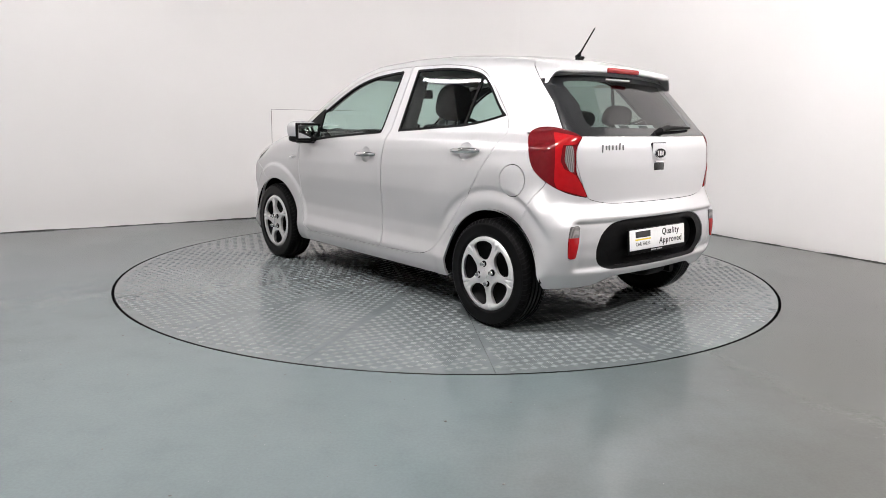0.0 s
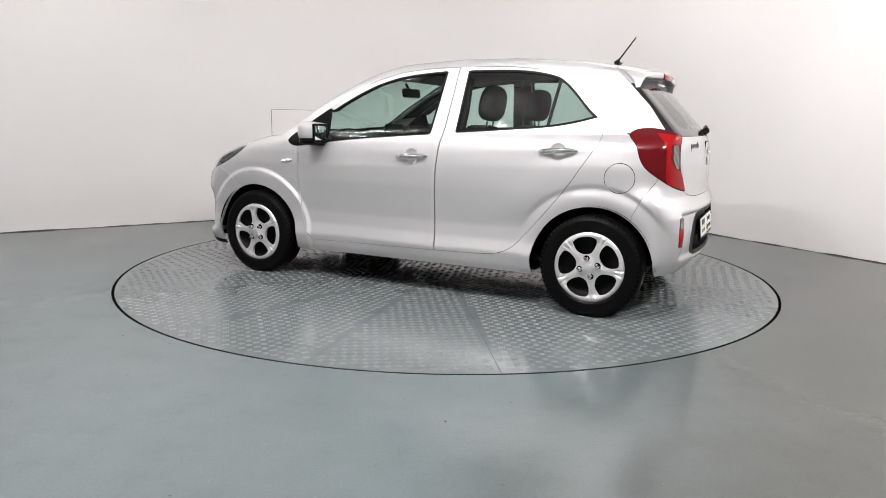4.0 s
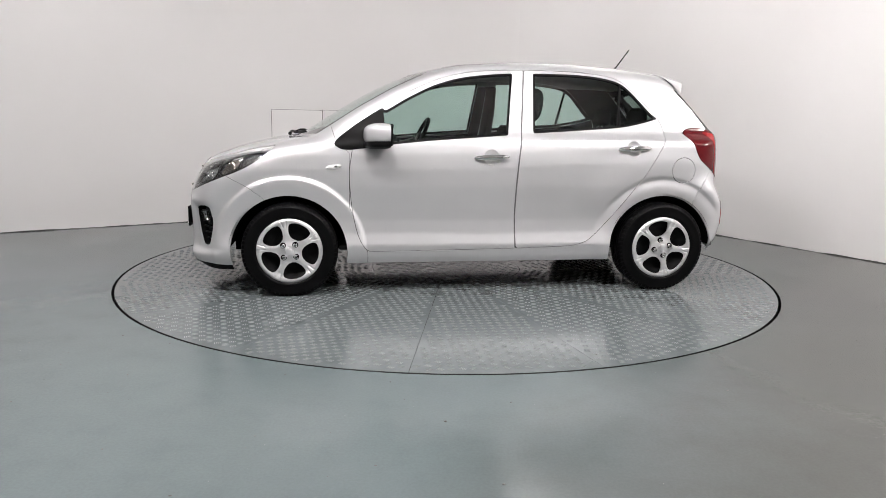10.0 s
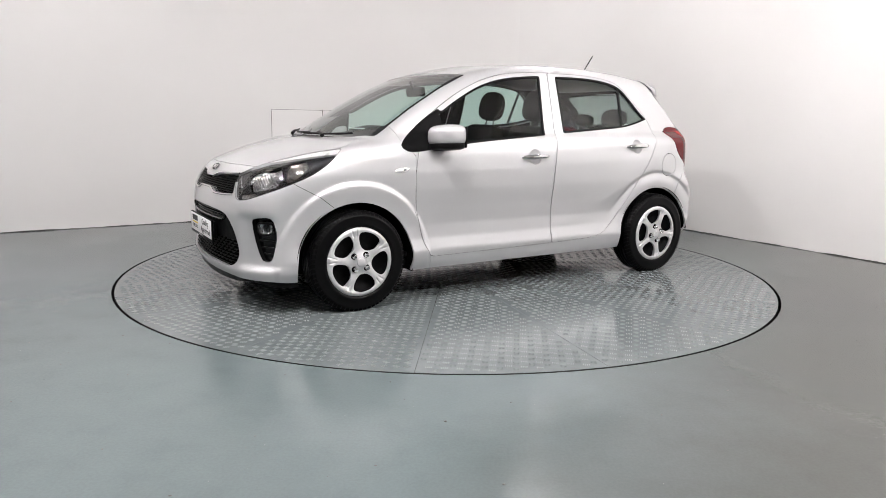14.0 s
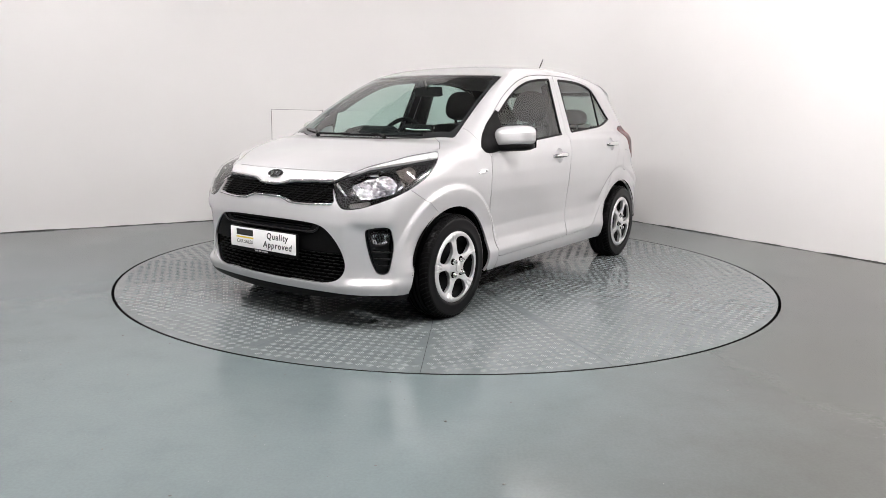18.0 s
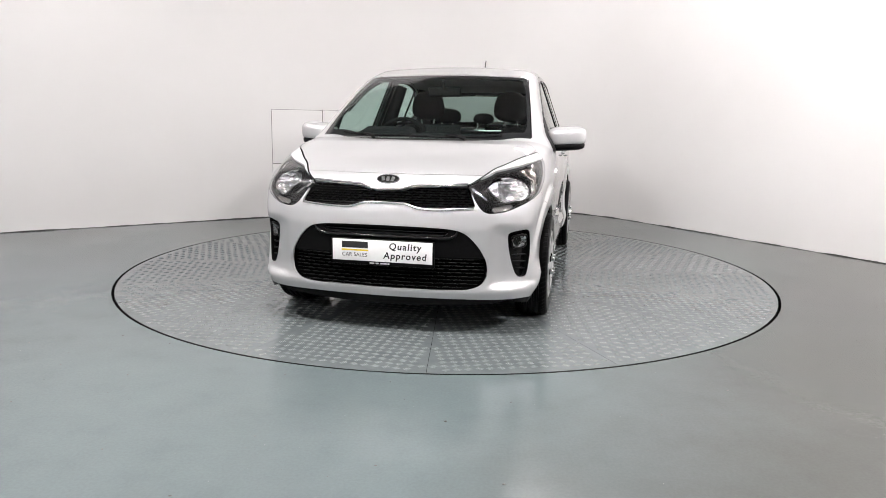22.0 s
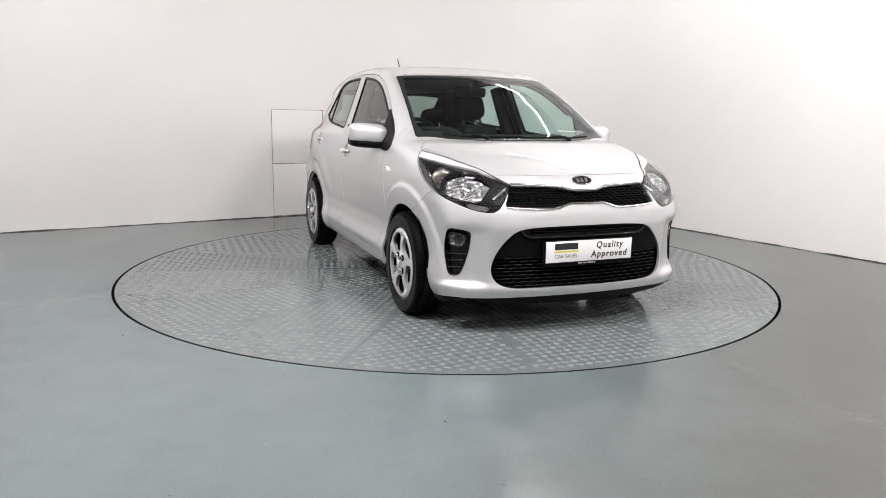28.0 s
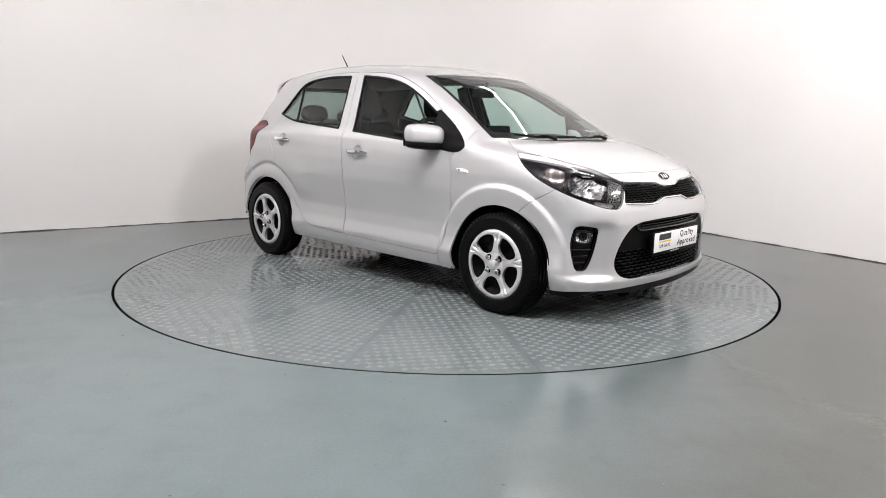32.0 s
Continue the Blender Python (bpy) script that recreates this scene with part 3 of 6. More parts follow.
def haunch(x, z):
    """The rear wing bulges over its wheel, turns in under a crisp edge and comes out again in the lip."""
    r = np.hypot(x + 2.39, z - 0.27)
    up = step01(z, 0.46, 0.62)
    lip = 0.018 * (1 - step01(r, 0.375, 0.490)) * step01(z, 0.10, 0.30)
    return lip + 0.013 * up * step01(r, 0.448, 0.488) * (1 - step01(r, 0.50, 0.74))


def half_width(x, z):
    # the waist line climbs towards the tail
    rise = 0.07 * step01(-x, 0.0, 3.0) * step01(z, 0.62, 0.9) * (1 - step01(z, 0.94, 1.06))
    low = 1 - 0.85 * (1 - step01(z, 0.62, 0.80)) * step01(-x, 2.4, 2.8)
    w = SIDE(z - rise) - TAPER(x) * low - TAPER_UP(x) * step01(z, 0.92, 1.05)
    return w + flare(x, z, 0.0) + haunch(x, z)


def hull(x, y, z):
    """Roof, bonnet and flanks, running on past nose and tail."""
    a = np.abs(y)
    e = 0.004
    xs = x + 0.235 * a * a * (1 - step01(-x, 0.5, 1.3))
    slope = (TOP(xs + e) - TOP(xs - e)) / (2 * e)
    top = (z - (TOP(xs) - TOP_CROWN(x) * a * a)) / np.sqrt(1 + slope * slope)
    side = a - half_width(x, z)
    k_top = 0.10 + 0.06 * step01(x, -0.5, 0.2)
    return smax(top, side / np.sqrt(1 + 0.12 * step01(z, 0.9, 1.05)), k_top)


def roof(x, y):
    """Height of the roof, run on past the tail."""
    lo, hi = 1.1, 1.6
    for _ in range(30):
        m = (lo + hi) / 2
        lo, hi = (m, hi) if hull(np.array(x), np.array(y), np.array(m)) < 0 else (lo, m)
    return lo


def body(x, y, z):
    """Negative inside the car's outer skin."""
    a = np.abs(y)
    over = np.maximum(a - 0.50, 0)
    # hollows beside the lower intake and round the rear number plate
    dip = 0.022 * step01(a, 0.50, 0.60) * step01(z, 0.25, 0.30) * (1 - step01(z, 0.52, 0.60))
    nose = x - (NOSE(z) - 0.20 * a * a - 1.5 * over * over - dip)
    low = 1 - step01(z, 0.62, 0.78)
    bowl = 0.020 * (1 - step01(a, 0.59, 0.67)) * step01(z, 0.33, 0.38) * (1 - step01(z, 0.585, 0.615))
    tail = (TAIL(z) + 0.16 * a * a + (2.0 - 0.8 * low) * np.maximum(a - 0.54, 0) ** 2 + bowl) - x
    f = smax(hull(x, y, z), nose, 0.10)
    f = smax(f, tail, 0.07 + 0.02 * step01(-z, -0.9, -0.5))
    return smax(f, 0.150 - z, 0.03)


def skin(step=0.0125):
    """The outer skin as one triangle sheet, meshed out from the car's middle."""
    x0, x1, y1, z0, z1 = -2.98, 0.70, 0.80, 0.12, 1.50
    def grid(u0, u1, w0, w1):
        n, m = int(round((u1 - u0) / step)), int(round((w1 - w0) / step))
        u, w = np.meshgrid(np.linspace(u0, u1, n + 1), np.linspace(w0, w1, m + 1), indexing="ij")
        i = np.arange((n + 1) * (m + 1)).reshape(n + 1, m + 1)
        a, b, c, d = i[:-1, :-1].ravel(), i[1:, :-1].ravel(), i[1:, 1:].ravel(), i[:-1, 1:].ravel()
        return u.ravel(), w.ravel(), np.concatenate([np.stack([a, b, c], 1), np.stack([a, c, d], 1)])
    vs, ts, k = [], [], 0
    for face in ("side", "top", "front", "back"):
        if face == "side":
            u, w, t = grid(x0, x1, z0, z1)
            q = np.stack([u, np.full_like(u, y1), w], 1)
            t = t[:, ::-1]
        elif face == "top":
            u, w, t = grid(x0, x1, 0, y1)
            q = np.stack([u, w, np.full_like(u, z1)], 1)
        else:
            u, w, t = grid(0, y1, z0, z1)
            q = np.stack([np.full_like(u, x1 if face == "front" else x0), u, w], 1)
            t = t if face == "front" else t[:, ::-1]
        vs.append(q), ts.append(t + k)
        k += len(q)
    q, t = np.concatenate(vs), np.concatenate(ts)
    c = np.stack([np.clip(q[:, 0], -2.25, 0.05), np.zeros(len(q)), np.clip(q[:, 2], 0.5, 0.72)], 1)
    d = q - c
    lo, hi = np.zeros(len(q)), np.full(len(q), 1.6)
    for _ in range(34):
        m = (lo + hi) / 2
        p = c + d * m[:, None]
        ins = body(p[:, 0], p[:, 1], p[:, 2]) < 0
        lo, hi = np.where(ins, m, lo), np.where(ins, hi, m)
    p = c + d * hi[:, None]
    p[np.abs(p[:, 1]) < 1e-6, 1] = 0
    e = 0.0015
    g = np.stack([body(p[:, 0] + dx, p[:, 1] + dy, p[:, 2] + dz) - body(p[:, 0] - dx, p[:, 1] - dy, p[:, 2] - dz)
                  for dx, dy, dz in ((e, 0, 0), (0, e, 0), (0, 0, e))], 1)
    g[p[:, 1] == 0, 1] = 0
    g /= np.linalg.norm(g, axis=1)[:, None]
    s = weld(Surf(p, g, t))
    m = Surf(s.v * (1, -1, 1), s.n * (1, -1, 1), s.t[:, ::-1])
    return weld(join(s, m))



def on_skin(p, way, reach=0.9):
    """Places where lines from p along way (unit vectors) come out of the skin, and the normals there."""
    p, way = np.atleast_2d(np.array(p, float)), np.array(way, float)
    lo, hi = np.zeros(len(p)), np.full(len(p), reach)
    for _ in range(30):
        m = (lo + hi) / 2
        q = p + way * m[:, None]
        ins = body(q[:, 0], q[:, 1], q[:, 2]) < 0
        lo, hi = np.where(ins, m, lo), np.where(ins, hi, m)
    q = p + way * lo[:, None]
    e = 0.0015
    g = np.stack([body(q[:, 0] + dx, q[:, 1] + dy, q[:, 2] + dz) - body(q[:, 0] - dx, q[:, 1] - dy, q[:, 2] - dz)
                  for dx, dy, dz in ((e, 0, 0), (0, e, 0), (0, 0, e))], 1)
    return q, g / np.linalg.norm(g, axis=1)[:, None]


def at_front(pts):
    """(y, z) onto the nose."""
    return on_skin([(0.2, y, z) for y, z in pts], (1, 0, 0))


def at_back(pts):
    return on_skin([(-2.4, y, z) for y, z in pts], (-1, 0, 0))


def at_side(pts, side=1):
    """(x, z) onto one flank."""
    return on_skin([(x, 0.3 * side, z) for x, z in pts], (0, side, 0))


def at_top(pts):
    """(x, y) onto bonnet, screen or roof."""
    return on_skin([(x, y, 0.7) for x, y in pts], (0, 0, 1))

# ---- the car ----
car = tagged(new("car"), "silver five-door hatchback with silver plastic hubcaps standing on a turntable", "car")
car.location = (TX, TY, 0)
SHIFT = Matrix.Translation((-OX, -OY, 0))


def car_part(name, shape, material, label="", parent=None):
    """A part given in the car's own space."""
    if isinstance(shape, Surf):
        shape = Surf(shape.v - np.array((OX, OY, 0)), shape.n, shape.t)
    else:
        bmesh.ops.transform(shape, matrix=SHIFT, verts=shape.verts[:])
    return part(name, shape, material, parent or car, label)


GAP = 0.0014      # half a shut line
WHEEL_R = 0.353   # arch radius
# outlines seen from the side (x, z)
WIN_FRONT = rounded([(-0.274, 0.933), (-0.300, 0.968), (-0.414, 1.056), (-0.573, 1.154), (-0.592, 1.135), (-0.727, 1.217), (-0.902, 1.304), (-1.079, 1.353), (-1.258, 1.374), (-1.403, 1.384), (-1.354, 0.998), (-0.852, 0.958), (-0.592, 0.930), (-0.385, 0.899), (-0.316, 0.901)],
                    [0.015, 0.02, 0.1, 0.006, 0.02, 0.1, 0.1, 0.1, 0.1, 0.012, 0.010, 0.1, 0.1, 0.05, 0.03])
WIN_REAR = rounded([(-1.538, 1.386), (-1.798, 1.388), (-1.980, 1.374), (-2.120, 1.344), (-2.198, 1.282), (-2.317, 1.152), (-2.369, 1.114), (-2.255, 1.082), (-2.106, 1.053), (-1.782, 1.030), (-1.517, 1.011)],
                   [0.010, 0.1, 0.1, 0.08, 0.08, 0.1, 0.005, 0.1, 0.1, 0.1, 0.010])
DOOR_FRONT = rounded([(-0.478, 0.274), (-1.410, 0.288), (-1.402, 0.544), (-1.411, 0.791), (-1.440, 1.009), (-1.475, 1.408), (-1.258, 1.400), (-1.080, 1.382), (-0.902, 1.332), (-0.726, 1.252), (-0.573, 1.159), (-0.404, 1.049), (-0.387, 0.901), (-0.367, 0.777), (-0.368, 0.700), (-0.382, 0.533), (-0.420, 0.360)],
                     [0.03, 0.01, 0.1, 0.1, 0.1, 0.01, 0.1, 0.1, 0.1, 0.1, 0.08, 0.01, 0.05, 0.1, 0.1, 0.1, 0.08])
DOOR_REAR = rounded([(-1.414, 0.288), (-1.809, 0.300), (-1.917, 0.343), (-2.082, 0.528), (-2.245, 0.731), (-2.324, 0.855), (-2.391, 0.960), (-2.408, 1.012), (-2.400, 1.065), (-2.371, 1.121), (-2.337, 1.156), (-2.232, 1.267), (-2.128, 1.357), (-2.016, 1.387), (-1.799, 1.407), (-1.479, 1.408), (-1.444, 1.009), (-1.415, 0.791), (-1.406, 0.544)],
                    [0.01, 0.1, 0.08, 0.1, 0.1, 0.1, 0.06, 0.05, 0.05, 0.02, 0.1, 0.1, 0.08, 0.1, 0.1, 0.01, 0.1, 0.1, 0.1])
# lamps, seen along the car's corners: (slanting axis, z)
HEAD_U = (-0.88, 0.475)
HEAD = rounded([(-0.304, 0.768), (-0.210, 0.812), (-0.110, 0.845), (-0.012, 0.868), (0.115, 0.899), (0.276, 0.922), (0.225, 0.850), (0.150, 0.792), (0.070, 0.752), (-0.050, 0.706), (-0.130, 0.678), (-0.220, 0.646), (-0.286, 0.637), (-0.306, 0.655), (-0.312, 0.707)],
               [0.010, 0.05, 0.1, 0.1, 0.1, 0.008, 0.08, 0.1, 0.1, 0.1, 0.1, 0.05, 0.02, 0.03, 0.05])
TAIL_U = (0.66, 0.75)
TAILLAMP = rounded([(-1.178, 1.002), (-1.196, 1.038), (-1.234, 1.059), (-1.297, 1.063), (-1.376, 1.043), (-1.437, 1.015), (-1.403, 0.963), (-1.404, 0.846), (-1.439, 0.790), (-1.476, 0.718), (-1.384, 0.735), (-1.313, 0.762), (-1.240, 0.807), (-1.196, 0.852), (-1.178, 0.920)],
                   [0.03, 0.03, 0.03, 0.05, 0.05, 0.008, 0.04, 0.04, 0.04, 0.008, 0.06, 0.06, 0.06, 0.05, 0.05])
# seen from above (x, half width)
SCREEN = rounded([(-0.774, -0.5), (-0.776, 0.12), (-0.792, 0.30), (-0.836, 0.540), (-0.574, 0.580), (-0.350, 0.614), (-0.165, 0.640), (-0.135, 0.540), (-0.085, 0.455), (-0.005, 0.30), (0.032, 0.12), (0.036, -0.5)],
                 [0.1, 0.1, 0.1, 0.012, 0.1, 0.1, 0.012, 0.05, 0.05, 0.1, 0.1, 0.1])
HOOD = rounded([(0.046, -0.5), (0.042, 0.12), (0.004, 0.30), (-0.078, 0.455), (-0.128, 0.530), (-0.100, 0.578), (-0.030, 0.640), (0.037, 0.690), (0.185, 0.650), (0.342, 0.566), (0.480, 0.486), (0.528, 0.280), (0.549, 0.12), (0.552, -0.5)],
               [0.1, 0.1, 0.1, 0.05, 0.015, 0.04, 0.05, 0.02, 0.1, 0.1, 0.01, 0.1, 0.1, 0.1])
# seen from the front or the back (half width, z)
GRILLE = rounded([(-0.5, 0.736), (0.075, 0.737), (0.135, 0.757), (0.408, 0.768), (0.452, 0.668), (0.27, 0.656), (0.17, 0.661), (0.108, 0.684), (-0.5, 0.684)],
                 [0.1, 0.05, 0.05, 0.012, 0.012, 0.1, 0.04, 0.03, 0.1])
INTAKE = rounded([(-0.5, 0.569), (0.186, 0.566), (0.339, 0.559), (0.405, 0.542), (0.462, 0.488), (0.505, 0.420), (0.521, 0.360), (0.512, 0.310), (0.478, 0.274), (0.41, 0.256), (0.25, 0.252), (-0.5, 0.252)],
                 [0.1, 0.1, 0.05, 0.05, 0.08, 0.08, 0.06, 0.05, 0.05, 0.05, 0.1, 0.1])
FOG = rounded([(0.608, 0.540), (0.660, 0.552), (0.706, 0.556), (0.712, 0.450), (0.704, 0.350), (0.696, 0.312), (0.656, 0.314), (0.634, 0.365), (0.613, 0.460)], [0.02, 0.03, 0.02, 0.05, 0.05, 0.02, 0.02, 0.05, 0.05])
BACK_GLASS = rounded([(-0.5, 1.338), (0.24, 1.336), (0.44, 1.325), (0.56, 1.303), (0.70, 1.280), (0.70, 1.030), (0.615, 1.018), (-0.5, 1.018)],
                     [0.1, 0.1, 0.1, 0.05, 0.02, 0.02, 0.02, 0.1])
RECESS = rounded([(-0.5, 0.604), (0.29, 0.600), (0.40, 0.584), (0.475, 0.530), (0.505, 0.455), (0.49, 0.395), (0.44, 0.36), (0.38, 0.347), (-0.5, 0.347)], [0.1, 0.08, 0.05, 0.06, 0.06, 0.05, 0.05, 0.05, 0.1])
REFLECTOR = rounded([(0.600, 0.583), (0.664, 0.582), (0.680, 0.505), (0.674, 0.422), (0.632, 0.424), (0.612, 0.505)], [0.01, 0.01, 0.04, 0.012, 0.012, 0.04])
GATE = rounded([(-0.5, 1.60), (0.80, 1.60), (0.80, 1.080), (0.622, 1.055), (0.600, 1.000), (0.610, 0.93), (0.600, 0.86), (0.541, 0.714), (0.462, 0.693), (0.366, 0.681), (-0.5, 0.679)],
               [0.1, 0.05, 0.05, 0.02, 0.03, 0.05, 0.1, 0.03, 0.06, 0.1, 0.1])
# the tailgate's edge on the flank: its place along the car by height
GATE_X = profile([0.90, 1.02, 1.04, 1.075, 1.18, 1.28, 1.342, 1.392, 1.405, 1.60], [-2.30, -2.30, -2.742, -2.715, -2.637, -2.537, -2.478, -2.426, -2.418, -2.418], 0.006)

shell = skin()


def where(s):
    return s.v[:, 0], np.abs(s.v[:, 1]), s.v[:, 2]


def take(s, f, gap=None):
    """Splits off the region f < 0 (given for x, half width, z), with a dark joint around it: region, joint, rest."""
    g = GAP if gap is None else gap
    ins, rest = cut(s, f(*where(s)) - g)
    ins, joint = cut(ins, f(*where(ins)) + g)
    return ins, joint, rest


def flank(poly):
    return lambda x, a, z: np.where(a > 0.4, inside(poly, x, z), 1.0)


def lateral(poly, front=True):
    return lambda x, a, z: np.where((x > -0.2) if front else (x < -2.2), inside(poly, a, z), 1.0)


def above(poly):
    return lambda x, a, z: np.where(z > 0.66, inside(poly, x, a), 1.0)


def slanted(poly, u, front=True):
    return lambda x, a, z: np.where((x > -0.2) if front else (x < -2.3), inside(poly, u[0] * x + u[1] * a, z), 1.0)


def both(s):
    """The left and the right half."""
    return s.only(lambda x, y, z: y > 0), s.only(lambda x, y, z: y < 0)


# wheel openings and the open underside
for cx in (0.0, -2.39):
    x, a, z = where(shell)
    hole, shell = cut(shell, np.where(a > 0.35, np.hypot(x - cx, z - 0.27) - WHEEL_R, 1.0))
SILL = profile([0.8, 0.5, 0.36, 0.30, -2.0, -2.1, -2.60, -2.72, -3.2], [0.206, 0.206, 0.19, 0.200, 0.205, 0.215, 0.26, 0.262, 0.262], 0.02)
x, a, z = where(shell)
under, shell = cut(shell, z - SILL(x) - 0.045 * (1 - step01(a, 0.30, 0.52)) * step01(-x, 2.5, 2.7))

headlamp, j_head, shell = take(shell, slanted(HEAD, HEAD_U), 0.0014)
taillamp, j_tail, shell = take(shell, slanted(TAILLAMP, TAIL_U, False))
screen, j_screen, shell = take(shell, above(SCREEN), 0.003)
hood, j_hood, shell = take(shell, above(HOOD))
grille, j_grille, shell = take(shell, lateral(GRILLE), 0.001)
intake, j_intake, shell = take(shell, lateral(INTAKE), 0.001)
fog, j_fog, shell = take(shell, lateral(FOG), 0.001)
back_glass, j_back, shell = take(shell, lambda x, a, z: np.maximum(lateral(BACK_GLASS, False)(x, a, z), 0.72 * (x - GATE_X(z))))
recess, j_recess, shell = take(shell, lateral(RECESS, False), 0.001)
reflector, j_reflector, shell = take(shell, lateral(REFLECTOR, False))
gate, j_gate, shell = take(shell, lambda x, a, z: np.maximum(lateral(GATE, False)(x, a, z), 0.72 * (x - GATE_X(z)) - 0.001))
open_f, shell = cut(shell, flank(WIN_FRONT)(*where(shell)))
open_r, shell = cut(shell, flank(WIN_REAR)(*where(shell)))
door_f, j_doorf, shell = take(shell, flank(DOOR_FRONT), 0.0017)
door_r, j_doorr, shell = take(shell, flank(DOOR_REAR), 0.0017)
flap, j_flap, shell = take(shell, lambda x, a, z: np.where(a > 0.4, np.hypot(x + 2.527, z - 0.788) - 0.082, 1.0), 0.0020)
# bumper shut lines, from the lamps down to the arches
FB = np.array([(0.50, 1.3), (0.36, 0.735), (0.225, 0.663), (0.142, 0.600), (0.10, 0.0)])
RB = np.array([(-2.55, 0.0), (-2.605, 0.585), (-2.657, 0.69), (-2.72, 0.778), (-2.90, 1.2)])
bumper_f, j_bf, shell = take(shell, lambda x, a, z: np.where(x > 0.0, np.maximum(-beside(FB, x, z), z - 0.86), 1.0))
bumper_r, j_br, shell = take(shell, lambda x, a, z: np.where(x < -2.4, np.maximum(-beside(RB, x, z), z - 0.80), 1.0))
FENDER = np.array([(-0.24, 1.30), (-0.245, 1.08), (-0.285, 0.965), (-0.368, 0.88), (-0.368, 0.55), (-0.478, 0.27), (-0.478, 0.0)])
wing, j_wing, shell = take(shell, lambda x, a, z: np.where((x > -0.6) & (a > 0.3) & (z < 1.12), -beside(FENDER, x, z), 1.0), 0.0012)



def near(s, line, reach=0.007):
    """The part of a joint that lies along a line seen from the side, and the rest."""
    return (s.only(lambda x, y, z: np.abs(beside(line, x, z)) < reach), s.only(lambda x, y, z: np.abs(beside(line, x, z)) >= reach))


def pieces(s):
    """The separate pieces of a sheet, without crumbs."""
    out = []
    while len(s.t):
        one, s = islands(s)
        if len(one.t) > 30:
            out.append(one)
    return out


j_br, stray_a = near(j_br, RB)
j_wing, stray_b = near(j_wing, FENDER)
j_bf, stray_c = near(j_bf, FB)
shell = join(shell, stray_a, stray_b, stray_c)
DEEP = 0.014
bumper_f, spare_a = islands(bumper_f)
bumper_r, spare_b = islands(bumper_r)
sides, spare_c = [], []
for half in both(wing):
    keep, spare = islands(half)
    sides.append(keep), spare_c.append(spare)
shell = join(shell, spare_a, spare_b, *spare_c)
panel_hood = car_part("hood", rimmed(hood, DEEP), M_PAINT)
panel_front = car_part("front_bumper", rimmed(bumper_f, DEEP), M_PAINT)
panel_rear = car_part("rear_bumper", rimmed(bumper_r, DEEP), M_PAINT)
panel_gate = car_part("tailgate", rimmed(gate, DEEP), M_PAINT)
panel_shell = car_part("body_shell", rimmed(join(shell, flap.only(lambda x, y, z: y < 0), j_flap.only(lambda x, y, z: y < 0)), DEEP), M_PAINT)
panel_flap = car_part("fuel_flap", rimmed(flap.only(lambda x, y, z: y > 0), DEEP), M_PAINT)
for side in sides:
    car_part("front_wing", rimmed(side, DEEP), M_PAINT)
for name, s, owner in (("hood_gap", j_hood, panel_hood), ("bumper_gap", j_bf, panel_front), ("bumper_gap", j_br, panel_rear), ("tailgate_seal", j_gate, panel_gate),
                       ("flap_gap", j_flap.only(lambda x, y, z: y > 0), panel_flap), ("wing_gap", j_wing, panel_shell), ("screen_seal", j_screen, panel_shell)):
    for piece in pieces(s):
        car_part(name, piece.moved(-0.006 if "gap" in name else -0.004), M_GAP, "dark shut line", owner)
HANDLES = {"front_door": (-1.245, 0.862), "rear_door": (-2.177, 0.922)}


def bowl_in(s, cx, cz, r, deep):
    """A round dish pressed into a flank at (cx, cz)."""
    d = np.hypot(s.v[:, 0] - cx, s.v[:, 2] - cz)
    dish, rest = cut(s, np.where(np.abs(s.v[:, 1]) > 0.4, d - r, 1.0))
    d = np.hypot(dish.v[:, 0] - cx, dish.v[:, 2] - cz) / r
    v = dish.v - dish.n * (deep * np.clip(1 - d ** 2, 0, 1) ** 0.6)[:, None]
    n = dish.n + (np.stack([cx - dish.v[:, 0], 0 * d, cz - dish.v[:, 2]], 1) / r) * (1.1 * np.clip(d, 0, 1) ** 2)[:, None]
    n /= np.linalg.norm(n, axis=1)[:, None]
    return Surf(v, n, dish.t), rest


